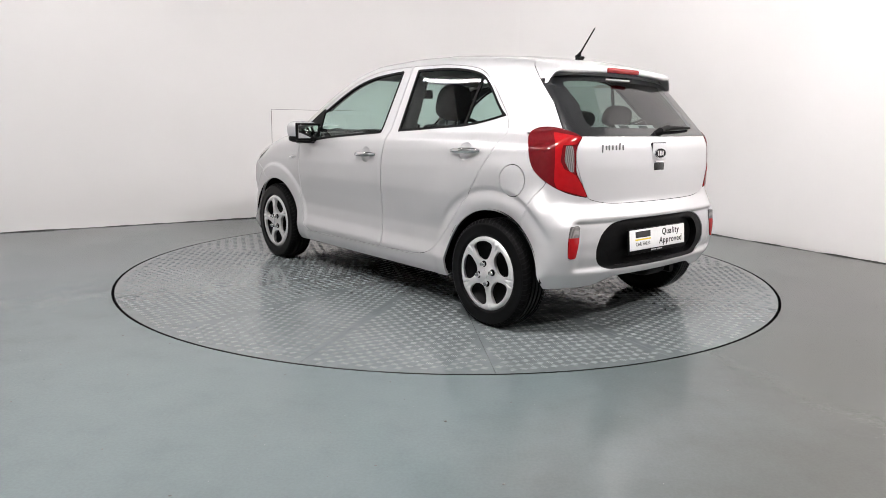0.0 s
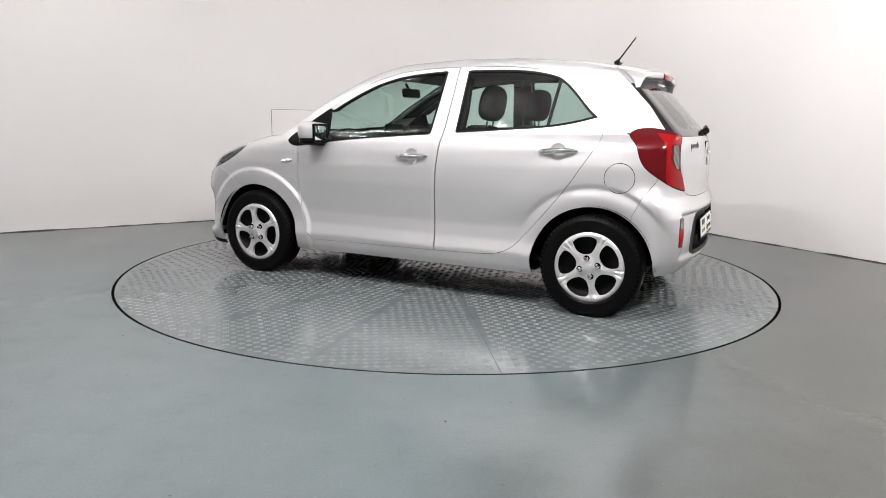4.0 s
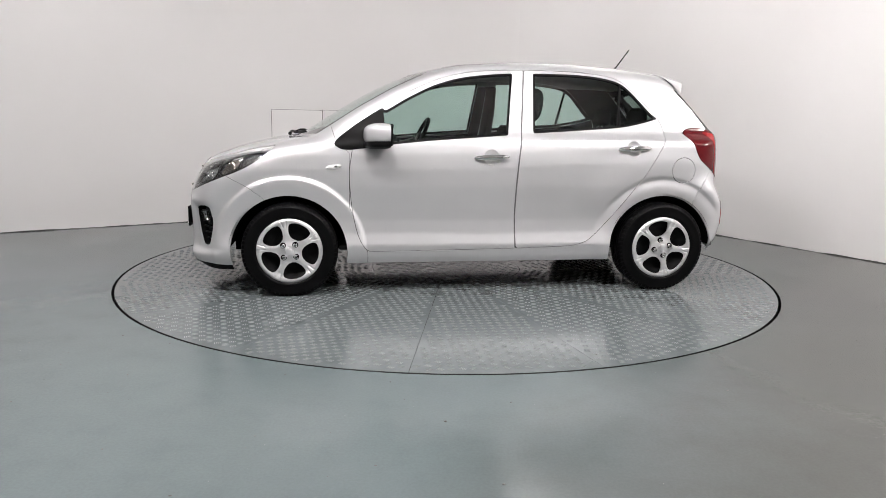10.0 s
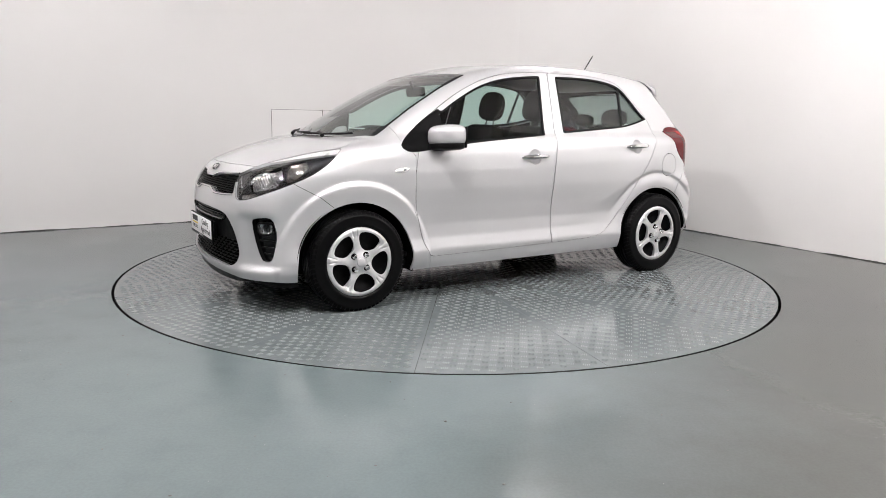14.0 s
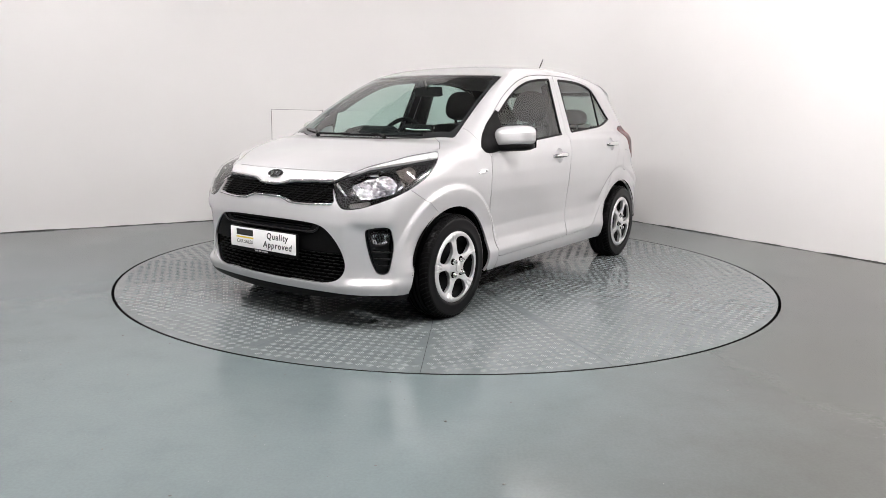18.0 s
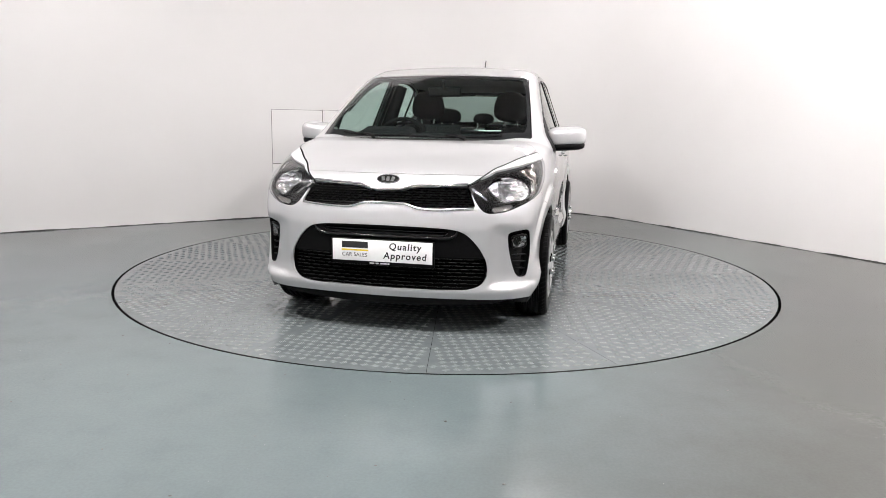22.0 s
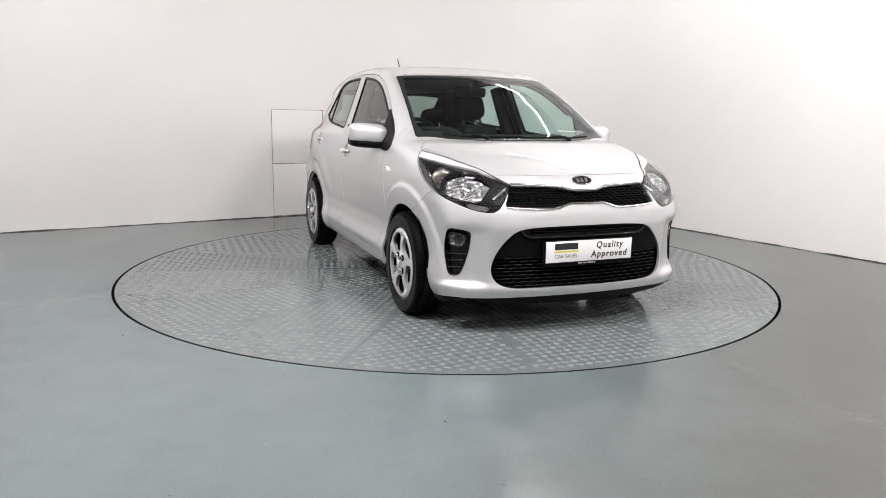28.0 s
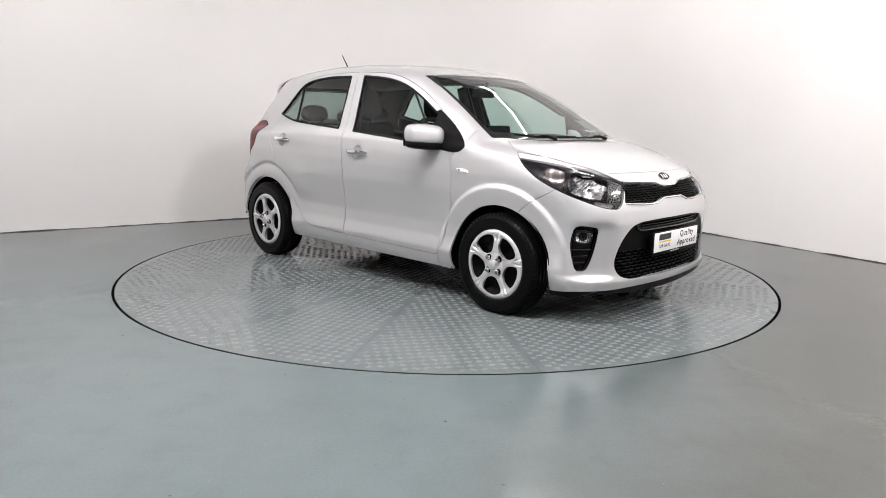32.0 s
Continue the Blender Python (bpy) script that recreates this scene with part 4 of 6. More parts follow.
doors = {}
for name, s, seal, opening in (("front_door", door_f, j_doorf, open_f), ("rear_door", door_r, j_doorr, open_r)):
    for sd, (panel, gap, hole) in zip((1, -1), zip(both(s), both(seal), both(opening))):
        hx, hz = HANDLES[name]
        dish, panel = bowl_in(panel, hx, hz, 0.050, 0.020)
        door = car_part(name, rimmed(panel, DEEP, lambda x, y, z: np.hypot(x - hx, z - hz) < 0.054), M_PAINT)
        doors[name, sd] = door
        car_part("handle_dish", dish, M_PAINT, "round dish behind the handle", door)
        car_part("door_seal", gap.moved(-0.006), M_GAP, "black rubber door seal", door)
        poly = WIN_FRONT if name == "front_door" else WIN_REAR
        if name == "front_door":
            # the black corner piece that carries the mirror
            line = np.array([(-0.583, 1.30), (-0.577, 1.145), (-0.602, 0.90), (-0.610, 0.80)])
            sail, hole = cut(hole, beside(line, hole.v[:, 0], hole.v[:, 2]))
            if sail.v[:, 0].mean() < hole.v[:, 0].mean():
                sail, hole = hole, sail
            split = np.array([(-0.400, 1.2), (-0.402, 1.045), (-0.387, 0.90), (-0.387, 0.8)])
            a_piece, b_piece = cut(sail, beside(split, sail.v[:, 0], sail.v[:, 2]))
            for piece in (a_piece, b_piece):
                fixed = piece.v[:, 0].mean() > -0.40
                car_part("corner_trim", rimmed(piece.moved(0.002), 0.012), M_BLACK, "black plastic corner trim", panel_shell if fixed else door)
        f = inside(poly, hole.v[:, 0], hole.v[:, 2])
        # a wider strip along the waist
        pane, edge = cut(hole, f + 0.013)
        car_part("window_trim", rimmed(edge.moved(0.002), 0.012), M_BLACK, "black rubber window surround", door)
        if name == "rear_door":
            bar = np.array([(-2.126, 1.345), (-2.084, 1.045)])
            q = beside(bar, pane.v[:, 0], pane.v[:, 2])
            one, rest = cut(pane, q + 0.008)
            post, two = cut(rest, beside(bar, rest.v[:, 0], rest.v[:, 2]) - 0.008)
            car_part("window_post", rimmed(post.moved(0.001), 0.012), M_BLACK, "black window dividing bar", door)
            for g in (one, two):
                car_part("side_window" if len(g.v) > 400 else "quarter_window", g.moved(-0.004), M_GLASS, "clear green-tinted glass", door)
        else:
            car_part("side_window", pane.moved(-0.004), M_GLASS, "clear green-tinted glass", door)

# windscreen: clear glass in a black printed border, scuttle below
fs = inside(SCREEN, screen.v[:, 0], np.abs(screen.v[:, 1]))
edge_w = 0.022 + 0.035 * step01(screen.v[:, 0], -0.30, -0.12) + 0.016 * step01(-screen.v[:, 0], 0.66, 0.74)
clear, frit = cut(screen, fs + edge_w)
part_screen = car_part("windscreen", clear.moved(-0.002), M_GLASS, "clear green-tinted windscreen")
cowl, frit = cut(frit, -(frit.v[:, 0] + 0.155 + 0.235 * frit.v[:, 1] ** 2 * 0.9 - 0.13))
car_part("screen_border", frit.moved(-0.0018), M_FRIT, "black printed border", part_screen)
car_part("scuttle", rimmed(cowl.moved(-0.006), 0.02), M_BLACK, "black plastic scuttle panel")
fs = np.maximum(inside(BACK_GLASS, np.abs(back_glass.v[:, 1]), back_glass.v[:, 2]), 0.72 * (back_glass.v[:, 0] - GATE_X(back_glass.v[:, 2])))
wide = 0.030 + 0.035 * step01(np.abs(back_glass.v[:, 1]), 0.40, 0.6) + 0.02 * step01(-back_glass.v[:, 2], -1.10, -1.03)
clear, frit = cut(back_glass, fs + wide)
part_rear = car_part("rear_window", clear.moved(-0.002), M_DARKGLASS, "dark tinted rear window", panel_gate)
car_part("screen_border", frit.moved(-0.0015), M_FRIT, "black printed border", panel_gate)
for piece in pieces(j_back):
    car_part("window_seal", piece.moved(-0.004), M_GAP, "black rubber seal", panel_gate)

# roof spoiler over the rear window
bm, rows_ = bmesh.new(), []
for u in np.linspace(-1, 1, 57):
    a = abs(u) * 0.552
    end = -2.614 + 0.06 * a * a + 1.6 * max(a - 0.40, 0) ** 2
    thick = 0.014 + 0.021 * (1 - step01(a, 0.40, 0.552))
    ring = []
    for k in np.linspace(0, 1, 12):
        x = -2.4215 + (end + 2.4215) * k
        y = u * (0.491 + 0.061 * min(1.0, (-2.4215 - x) / 0.125) ** 0.8)
        ring.append((x, y, roof(x, y) + 0.0035 * min(1.0, 4 * k + 0.4)))
    z = ring[-1][2]
    ring += [(end + dx, y, z + dz * thick) for dx, dz in ((-0.004, -0.06), (-0.0065, -0.18), (-0.008, -0.5), (-0.008, -0.8), (-0.006, -0.92), (-0.001, -0.99), (0.006, -1.01), (0.03, -1.02), (0.075, -0.9))]
    rows_.append([bm.verts.new(p) for p in ring])
for p, q in zip(rows_, rows_[1:]):
    for i in range(len(p) - 1):
        bm.faces.new((p[i], p[i + 1], q[i + 1], q[i]))
bmesh.ops.recalc_face_normals(bm, faces=bm.faces[:])
if sum(f.normal.z for f in bm.faces if f.calc_center_median().x > -2.55) < 0:
    bmesh.ops.reverse_faces(bm, faces=bm.faces[:])
spoiler = car_part("spoiler", smooth(bm, 60), M_PAINT, "silver roof spoiler", panel_gate)

# cabin lining inside the panels
lining = join(shell, door_f, door_r, gate).only(lambda x, y, z: (z > 0.42) & (x < 0.02) & (x > -2.84))
roof_in = lining.only(lambda x, y, z: (z > 1.36) & (x < -0.6))
sides_in = lining.only(lambda x, y, z: ~((z > 1.36) & (x < -0.6)))
car_part("headlining", roof_in.moved(-0.03).turned(), M_LINING, "light grey headlining")
car_part("cabin_lining", sides_in.moved(-0.034).turned(), M_TRIM, "dark grey cabin trim")
# floor pan and arch liners
pan = under.only(lambda x, y, z: x > 0.30)
car_part("front_lip", pan, M_BLACK, "black plastic lower lip")
for cx in (0.0, -2.39):
    for sd in (1, -1):
        bm = bmesh.new()
        rows_ = []
        for yy in (0.765, 0.46):
            rows_.append([bm.verts.new((cx + 0.362 * math.cos(a), yy * sd, 0.27 + 0.362 * math.sin(a))) for a in np.linspace(radians(-6 if cx else 4), radians(176 if cx else 192), 40)])
        rows_.append([bm.verts.new((cx + 0.362 * math.cos(a), 0.455 * sd, 0.24)) for a in np.linspace(radians(-6 if cx else 4), radians(176 if cx else 192), 40)])
        for p, q in zip(rows_, rows_[1:]):
            for i in range(39):
                bm.faces.new((p[i], p[i + 1], q[i + 1], q[i]))
        car_part("arch_liner", smooth(bm, 60), M_GAP, "black wheel arch liner")

# ---- lamps, grilles and trim on the body ----


def hollow(s, deep):
    """Hollows a small sheet towards its middle."""
    c = s.v.mean(0)
    d = s.v - c
    r = np.linalg.norm(d, axis=1)
    k = np.clip(1 - (r / r.max()) ** 2, 0, 1)
    n = s.n - d / r.max() * 1.1
    return Surf(s.v - s.n * (deep * k)[:, None], n / np.linalg.norm(n, axis=1)[:, None], s.t)


def uz(s, u):
    return u[0] * s.v[:, 0] + u[1] * np.abs(s.v[:, 1]), s.v[:, 2]


def strand(pts, n_in, radius, n=6, closed=False):
    """A rod laid over surface points, sunk by n_in along the normals."""
    q, g = pts
    return tube([Vector(a - b * n_in) for a, b in zip(q, g)], radius, n, closed)


# headlamps
BOWL = rounded([(-0.240, 0.775), (-0.155, 0.822), (-0.045, 0.840), (-0.025, 0.790), (-0.045, 0.722), (-0.150, 0.698), (-0.225, 0.688)], 0.03)
SIGNAL = rounded([(-0.010, 0.845), (0.085, 0.868), (0.105, 0.840), (0.095, 0.800), (0.040, 0.752), (-0.005, 0.742)], 0.02)
BROW = np.array([(-0.45, 0.748), (-0.28, 0.785), (-0.12, 0.836), (0.0, 0.856), (0.12, 0.876), (0.32, 0.898)])
LOWER = rounded([(-0.270, 0.668), (-0.180, 0.686), (-0.165, 0.676), (-0.200, 0.655), (-0.265, 0.645)], 0.008)
STRIP = rounded([(-0.298, 0.758), (-0.285, 0.764), (-0.270, 0.712), (-0.262, 0.705), (-0.276, 0.703)], 0.004)
for sd, lens in zip((1, -1), both(headlamp)):
    lamp = car_part("headlight", lens, M_LENS, "clear plastic headlight lens")
    rest = lens
    u, w = uz(rest, HEAD_U)
    brow, rest = cut(rest, beside(BROW, u, w))
    if brow.v[:, 2].mean() < rest.v[:, 2].mean():
        brow, rest = rest, brow
    car_part("brow_strip", brow.moved(-0.004), M_BARSTEEL, "satin silver strip", lamp)
    car_part("brow_wall", well(brow, 0.0, 0.012), M_BARSTEEL, "", lamp)
    for name, poly, deep, dip, mat, lab in (("reflector", BOWL, 0.034, 0.042, M_REFLECT, "faceted chrome reflector"), ("indicator", SIGNAL, 0.022, 0.012, M_AMBER, "amber-tinted indicator reflector"),
                                            ("side_light", LOWER, 0.014, 0.004, M_RIBGLASS, "ribbed lower light"), ("light_strip", STRIP, 0.012, 0.0, M_CHROME, "chrome strip")):
        u, w = uz(rest, HEAD_U)
        piece, rest = cut(rest, inside(poly, u, w))
        car_part(name, hollow(piece.moved(-deep), dip), mat, lab, lamp)
        # the bezel's wall down to the piece
        car_part("bezel", well(piece, 0.012, deep), M_GLOSSBLACK, "", lamp)
    car_part("housing", rest.moved(-0.012), M_GLOSSBLACK, "gloss black housing", lamp)
    q, g = on_skin([(0.0, 0.505 * sd, 0.762)], (1, 0, 0))
    c, g = q[0] - g[0] * 0.045, g[0]
    car_part("bulb", tube([Vector(c), Vector(c + g * 0.022)], [0.011, 0.008], 12), M_CHROME, "chrome bulb cap", lamp)
    # chrome ribs across the indicator, and the tick of trim over it
    for k in range(3):
        zz = 0.792 + 0.021 * k
        pts = [(0.1, (0.560 + 0.040 * j - 0.006 * k) * sd, zz + 0.004 * j) for j in (0, 0.5, 1)]
        car_part("reflector_rib", strand(on_skin(pts, (1, 0, 0)), 0.017, 0.0052), M_CHROME, "chrome rib", lamp)
    q, g = on_skin([(0.1, 0.535 * sd, 0.853), (0.1, 0.555 * sd, 0.849), (0.1, 0.572 * sd, 0.864)], (1, 0, 0))
    car_part("trim_tick", strand((q, g), 0.010, 0.0034), M_CHROME, "", lamp)
for side in both(j_head):
    car_part("headlight_gap", side.moved(-0.002), M_GAP, "dark gap round the headlight")

# tail lamps: deep red round the flank, bright red on the back, a clear reversing lens
SPLIT = np.array([(-1.285, 1.20), (-1.290, 1.03), (-1.285, 0.90), (-1.290, 0.70), (-1.29, 0.6)])
REVERSE = rounded([(-1.386, 0.972), (-1.350, 0.972), (-1.345, 0.90), (-1.372, 0.848), (-1.396, 0.842), (-1.393, 0.93)], 0.01)
HOOK = rounded([(-1.430, 1.012), (-1.300, 1.035), (-1.298, 0.80), (-1.312, 0.765), (-1.468, 0.722), (-1.432, 0.792), (-1.398, 0.835), (-1.345, 0.86), (-1.325, 0.90), (-1.335, 0.975), (-1.400, 0.975)], 0.01)
for lens in both(taillamp):
    u, w = uz(lens, TAIL_U)
    a_, b_ = cut(lens, beside(SPLIT, u, w))
    flank_lens, back_lens = (a_, b_) if a_.v[:, 0].mean() > b_.v[:, 0].mean() else (b_, a_)
    lamp = car_part("tail_light", rimmed(flank_lens.moved(0.003), 0.015), M_DEEPRED, "deep red tail light")
    rev, back_lens = cut(back_lens, inside(REVERSE, *uz(back_lens, TAIL_U)))
    hook, back_lens = cut(back_lens, inside(HOOK, *uz(back_lens, TAIL_U)))
    car_part("rear_lens", rimmed(back_lens.moved(0.002), 0.015), M_DEEPRED, "", lamp)
    car_part("brake_lens", rimmed(hook.moved(0.004), 0.012), M_RED, "bright red brake light", lamp)
    car_part("reversing_lens", rimmed(rev.moved(0.001), 0.01), M_RIBGLASS, "clear ribbed reversing light", lamp)
for side in both(j_tail):
    car_part("tail_light_gap", side.moved(-0.005), M_GAP, "dark gap round the tail light")

# upper grille
car_part("grille_back", grille.moved(-0.030), M_GAP, "black hollow behind the grille")
upper = tagged(new("grille"), "black honeycomb upper grille")
upper.parent = car


def span(poly, z, y_max=0.6):
    """Half width of an outline at height z."""
    ys = np.linspace(0, y_max, 241)
    f = inside(poly, ys, np.full(241, z))
    ins = ys[f < 0]
    return (ins.min(), ins.max()) if len(ins) else None


rows_z = np.linspace(0.664, 0.762, 9)
for k, z in enumerate(rows_z):
    s = span(GRILLE, z)
    if not s:
        continue
    lo, hi = s
    for sgn in ((1, -1) if lo > 0.02 else (0,)):
        ys = np.linspace(-hi + 0.006, hi - 0.006, 60) if sgn == 0 else np.linspace(lo + 0.004, hi - 0.006, 30) * sgn
        zz = z + 0.0018 * np.sin(ys * 150 + (k % 2) * math.pi)
        car_part("grille_slat", strand(at_front(list(zip(ys, zz))), 0.010, 0.0032, 5), M_BLACK, "", upper)
# chrome lines over and under it
line = [(y, 0.738) for y in np.linspace(0, 0.07, 5)] + [(0.10, 0.7455), (0.135, 0.7585), (0.2, 0.762), (0.3, 0.766), (0.404, 0.770)]
full = [(-y, z + 0.004) for y, z in line[:0:-1]] + [(y, z + 0.004) for y, z in line]
car_part("grille_trim", strand(at_front(full), -0.002, 0.0055, 8), M_CHROME, "chrome line", upper)
line = [(y, 0.682) for y in np.linspace(0, 0.10, 5)] + [(0.13, 0.673), (0.17, 0.659), (0.22, 0.656), (0.3, 0.657), (0.38, 0.662), (0.446, 0.666)]
full = [(-y, z - 0.004) for y, z in line[:0:-1]] + [(y, z - 0.004) for y, z in line]
car_part("grille_trim", strand(at_front(full), -0.002, 0.0060, 8), M_CHROME, "chrome line", upper)

# lower intake: plain black upper half, a mesh of short bars below
low = tagged(new("lower_intake"), "black lower intake with a mesh of short bars")
low.parent = car
up_part, down_part = cut(intake, 0.412 - intake.v[:, 2])
slot_poly = rounded([(-0.5, 0.557), (0.335, 0.552), (0.315, 0.522), (-0.5, 0.516)], [0.01, 0.03, 0.03, 0.01])
slot, up_part = cut(up_part, inside(slot_poly, np.abs(up_part.v[:, 1]), up_part.v[:, 2]))
car_part("intake_panel", rimmed(up_part.moved(-0.008), 0.03), M_BLACK, "matt black panel", low)
car_part("intake_slot", slot.moved(-0.035), M_GAP, "", low)
for z in (0.527, 0.540):
    car_part("slot_bar", strand(at_front([(y, z) for y in np.linspace(-0.315, 0.315, 24)]), 0.012, 0.003, 5), M_GLOSSBLACK, "", low)
brow = [(-0.372, 0.548), (-0.362, 0.528), (-0.335, 0.514)] + [(y, 0.510) for y in np.linspace(-0.29, 0.29, 15)] + [(0.335, 0.514), (0.362, 0.528), (0.372, 0.548)]
car_part("intake_lip", strand(at_front(brow), 0.004, 0.0085, 8), M_GLOSSBLACK, "gloss black lip", low)
car_part("intake_back", down_part.moved(-0.030), M_GAP, "", low)
for k, z in enumerate(np.linspace(0.268, 0.404, 9)):
    s = span(INTAKE, z)
    hi = s[1] - 0.012
    car_part("mesh_bar", strand(at_front([(y, z) for y in np.linspace(-hi, hi, 40)]), 0.024, 0.0022, 5), M_BLACK, "", low)
    step_ = 0.058
    n = int(hi / step_)
    v = []
    for j in range(-n - 1, n + 1):
        y0 = (j + (0.5 if k % 2 else 0.0)) * step_ + 0.012
        if abs(y0) < hi - 0.02 and abs(y0 + 0.034) < hi - 0.005:
            v.append(strand(at_front([(y0, z), (y0 + 0.017, z + 0.001), (y0 + 0.034, z)]), 0.010, 0.0036, 6))
    big = bmesh.new()
    for b in v:
        me = bpy.data.meshes.new("tmp")
        b.to_mesh(me)
        b.free()
        big.from_mesh(me)
        bpy.data.meshes.remove(me)
    tagged(car_part("mesh_teeth", big, M_BLACK, "", low), kind="stuff")
# fog lamp pockets
for sd, pocket in zip((1, -1), both(fog)):
    unit = car_part("fog_light", pocket.moved(-0.030), M_GLOSSBLACK, "black fog light surround")
    car_part("surround", well(pocket, 0.0, 0.031), M_BLACK, "", unit)
    poly = rounded([(0.628, 0.520), (0.705, 0.528), (0.700, 0.462), (0.638, 0.458)], 0.022)
    glass_, _ = cut(pocket, inside(poly, np.abs(pocket.v[:, 1]), pocket.v[:, 2]))
    car_part("lens", glass_.moved(-0.010), M_LENS, "clear lens", unit)
    car_part("bowl", hollow(glass_.moved(-0.014), 0.022), M_REFLECT, "chrome bowl", unit)
    q, g = at_front([(y * sd, z) for y, z in poly[::2]])
    car_part("ring", tube([Vector(p - n * 0.012) for p, n in zip(q, g)], 0.006, 6, True), M_BLACK, "", unit)
    for z, y0, y1 in ((0.425, 0.632, 0.715), (0.390, 0.642, 0.710), (0.355, 0.655, 0.705)):
        car_part("vane", strand(at_front([(y * sd, z - 0.004 * (y - y0) / (y1 - y0)) for y in np.linspace(y0, y1, 5)]), 0.020, 0.005, 6), M_BLACK, "", unit)

# rear bumper insert, reflectors
ring_poly = rounded([(-0.5, 0.578), (0.29, 0.574), (0.375, 0.556), (0.425, 0.47), (0.40, 0.385), (0.36, 0.366), (-0.5, 0.364)], [0.1, 0.05, 0.05, 0.06, 0.05, 0.05, 0.1])
deep_part, ring_part = cut(recess, inside(ring_poly, np.abs(recess.v[:, 1]), recess.v[:, 2]))
insert = car_part("bumper_insert", rimmed(ring_part.moved(-0.004), 0.03), M_BLACK, "matt black number plate surround", panel_rear)
car_part("plate_hollow", deep_part.moved(-0.040), M_BLACK, "", panel_rear)
car_part("hollow_wall", well(deep_part, 0.004, 0.041), M_BLACK, "", panel_rear)
for lens in both(reflector):
    clear_, red_ = cut(lens, 0.528 - lens.v[:, 2])
    unit = car_part("reflector", rimmed(red_.moved(0.003), 0.012), M_RED, "red rear reflector")
    car_part("clear_lens", rimmed(clear_.moved(0.003), 0.012), M_RIBGLASS, "clear ribbed lens", unit)

# ---- writing ----


def lettering(text, size, shear=0.0, depth=0.0006, spacing=1.0, bold=0.0):
    """A mesh of plain letters in the x-y plane, centred."""
    cu = bpy.data.curves.new("letters", "FONT")
    cu.body, cu.size, cu.shear, cu.extrude, cu.space_character = text, size, shear, depth, spacing
    cu.offset = bold
    cu.align_x, cu.align_y, cu.resolution_u = "CENTER", "CENTER", 3
    ob = new("letters", cu)
    me = bpy.data.meshes.new_from_object(ob.evaluated_get(bpy.context.evaluated_depsgraph_get()))
    bpy.data.objects.remove(ob)
    bm = bmesh.new()
    bm.from_mesh(me)
    bpy.data.meshes.remove(me)
    return bm


def number_plate(m, owner_label):
    """A dealer's plate: white sheet, brand as plain bars, two readable words. m: its pose, x to the right, y up."""
    root = tagged(new("number_plate"), owner_label)
    root.parent = car
    root.matrix_basis = SHIFT @ m

    def add(name, bm, mat, lab=""):
        return part(name, bm, mat, root, lab)

    add("holder", box(0.535, 0.132, 0.012, (0, -0.008, -0.008), 0.004), M_BLACK, "black plastic plate holder")
    add("sheet", box(0.516, 0.108, 0.003, (0, 0, 0), 0.0012), M_WHITE, "white dealer plate")
    add("brand_bar", box(0.136, 0.033, 0.0008, (-0.140, 0.027, 0.0018), 0.0), M_INK, "plain dark bar")
    add("underline", box(0.140, 0.008, 0.0008, (-0.140, 0.0, 0.0018), 0.0), M_YELLOW, "yellow line")
    bm = lettering("CAR SALES", 0.027, 0.0, spacing=1.02)
    bmesh.ops.translate(bm, verts=bm.verts[:], vec=(-0.142, -0.024, 0.0018))
    add("word", bm, M_INK)
    for word, x, y in (("Quality", 0.118, 0.025), ("Approved", 0.118, -0.022)):
        bm = lettering(word, 0.047, 0.12, spacing=1.18, bold=0.0009)
        bmesh.ops.translate(bm, verts=bm.verts[:], vec=(x, y, 0.0018))
        add("word", bm, M_INK)
    for x, w in ((-0.052, 0.024), (-0.024, 0.018), (0.008, 0.034), (0.034, 0.010)):
        add("small_bar", box(w, 0.0075, 0.0006, (x, -0.0635, -0.0015), 0.0), M_GREYINK, "small pale bar")
    return root


number_plate(Matrix(((0, 0, 1, 0.690), (1, 0, 0, 0.0), (0, 1, 0, 0.440), (0, 0, 0, 1))), "white dealer plate on the front bumper")
tip = Matrix(((0, 0, -1, -2.912), (-1, 0, 0, 0.0), (0, 1, 0, 0.482), (0, 0, 0, 1))) @ pose(0, 0, 0, -6, 0, 0)
number_plate(tip, "white dealer plate in the rear bumper")
car_part("plate_bracket", box(0.03, 0.5, 0.10, (0.672, 0, 0.438), 0.006), M_BLACK, "", low)


def oval_badge(q, g, w, h, owner):
    """An oval badge: chrome ring, black field, plain chrome bars."""
    up = Vector((0, 0, 1))
    n = Vector(g).normalized()
    r = up.cross(n).normalized()
    u = n.cross(r)
    m = Matrix(((r.x, u.x, n.x, q[0]), (r.y, u.y, n.y, q[1]), (r.z, u.z, n.z, q[2]), (0, 0, 0, 1)))
    root = tagged(new("badge"), "oval chrome and black badge")
    root.parent = car
    root.matrix_basis = SHIFT @ m
    ring = [(w / 2 * math.cos(a), h / 2 * math.sin(a), 0.004) for a in np.linspace(0, 2 * math.pi, 40, endpoint=False)]
    part("ring", tube(ring, 0.0028, 8, True), M_CHROME, root, "chrome ring")
    bm = bmesh.new()
    bmesh.ops.create_cone(bm, cap_ends=True, segments=40, radius1=0.5, radius2=0.5, depth=1, matrix=Matrix.Translation((0, 0, 0.0022)) @ Matrix.Diagonal((w * 0.97, h * 0.97, 0.0044, 1)))
    part("field", bm, M_BLACK, root, "black field")
    for k in (-1, 0, 1):
        part("bar", box(w * 0.15, h * 0.52, 0.0025, (k * w * 0.22, 0, 0.0055), 0.0008, 1, pose(0, 0, 0, 0, 0, -12 * k)), M_CHROME, root, "plain chrome bar")


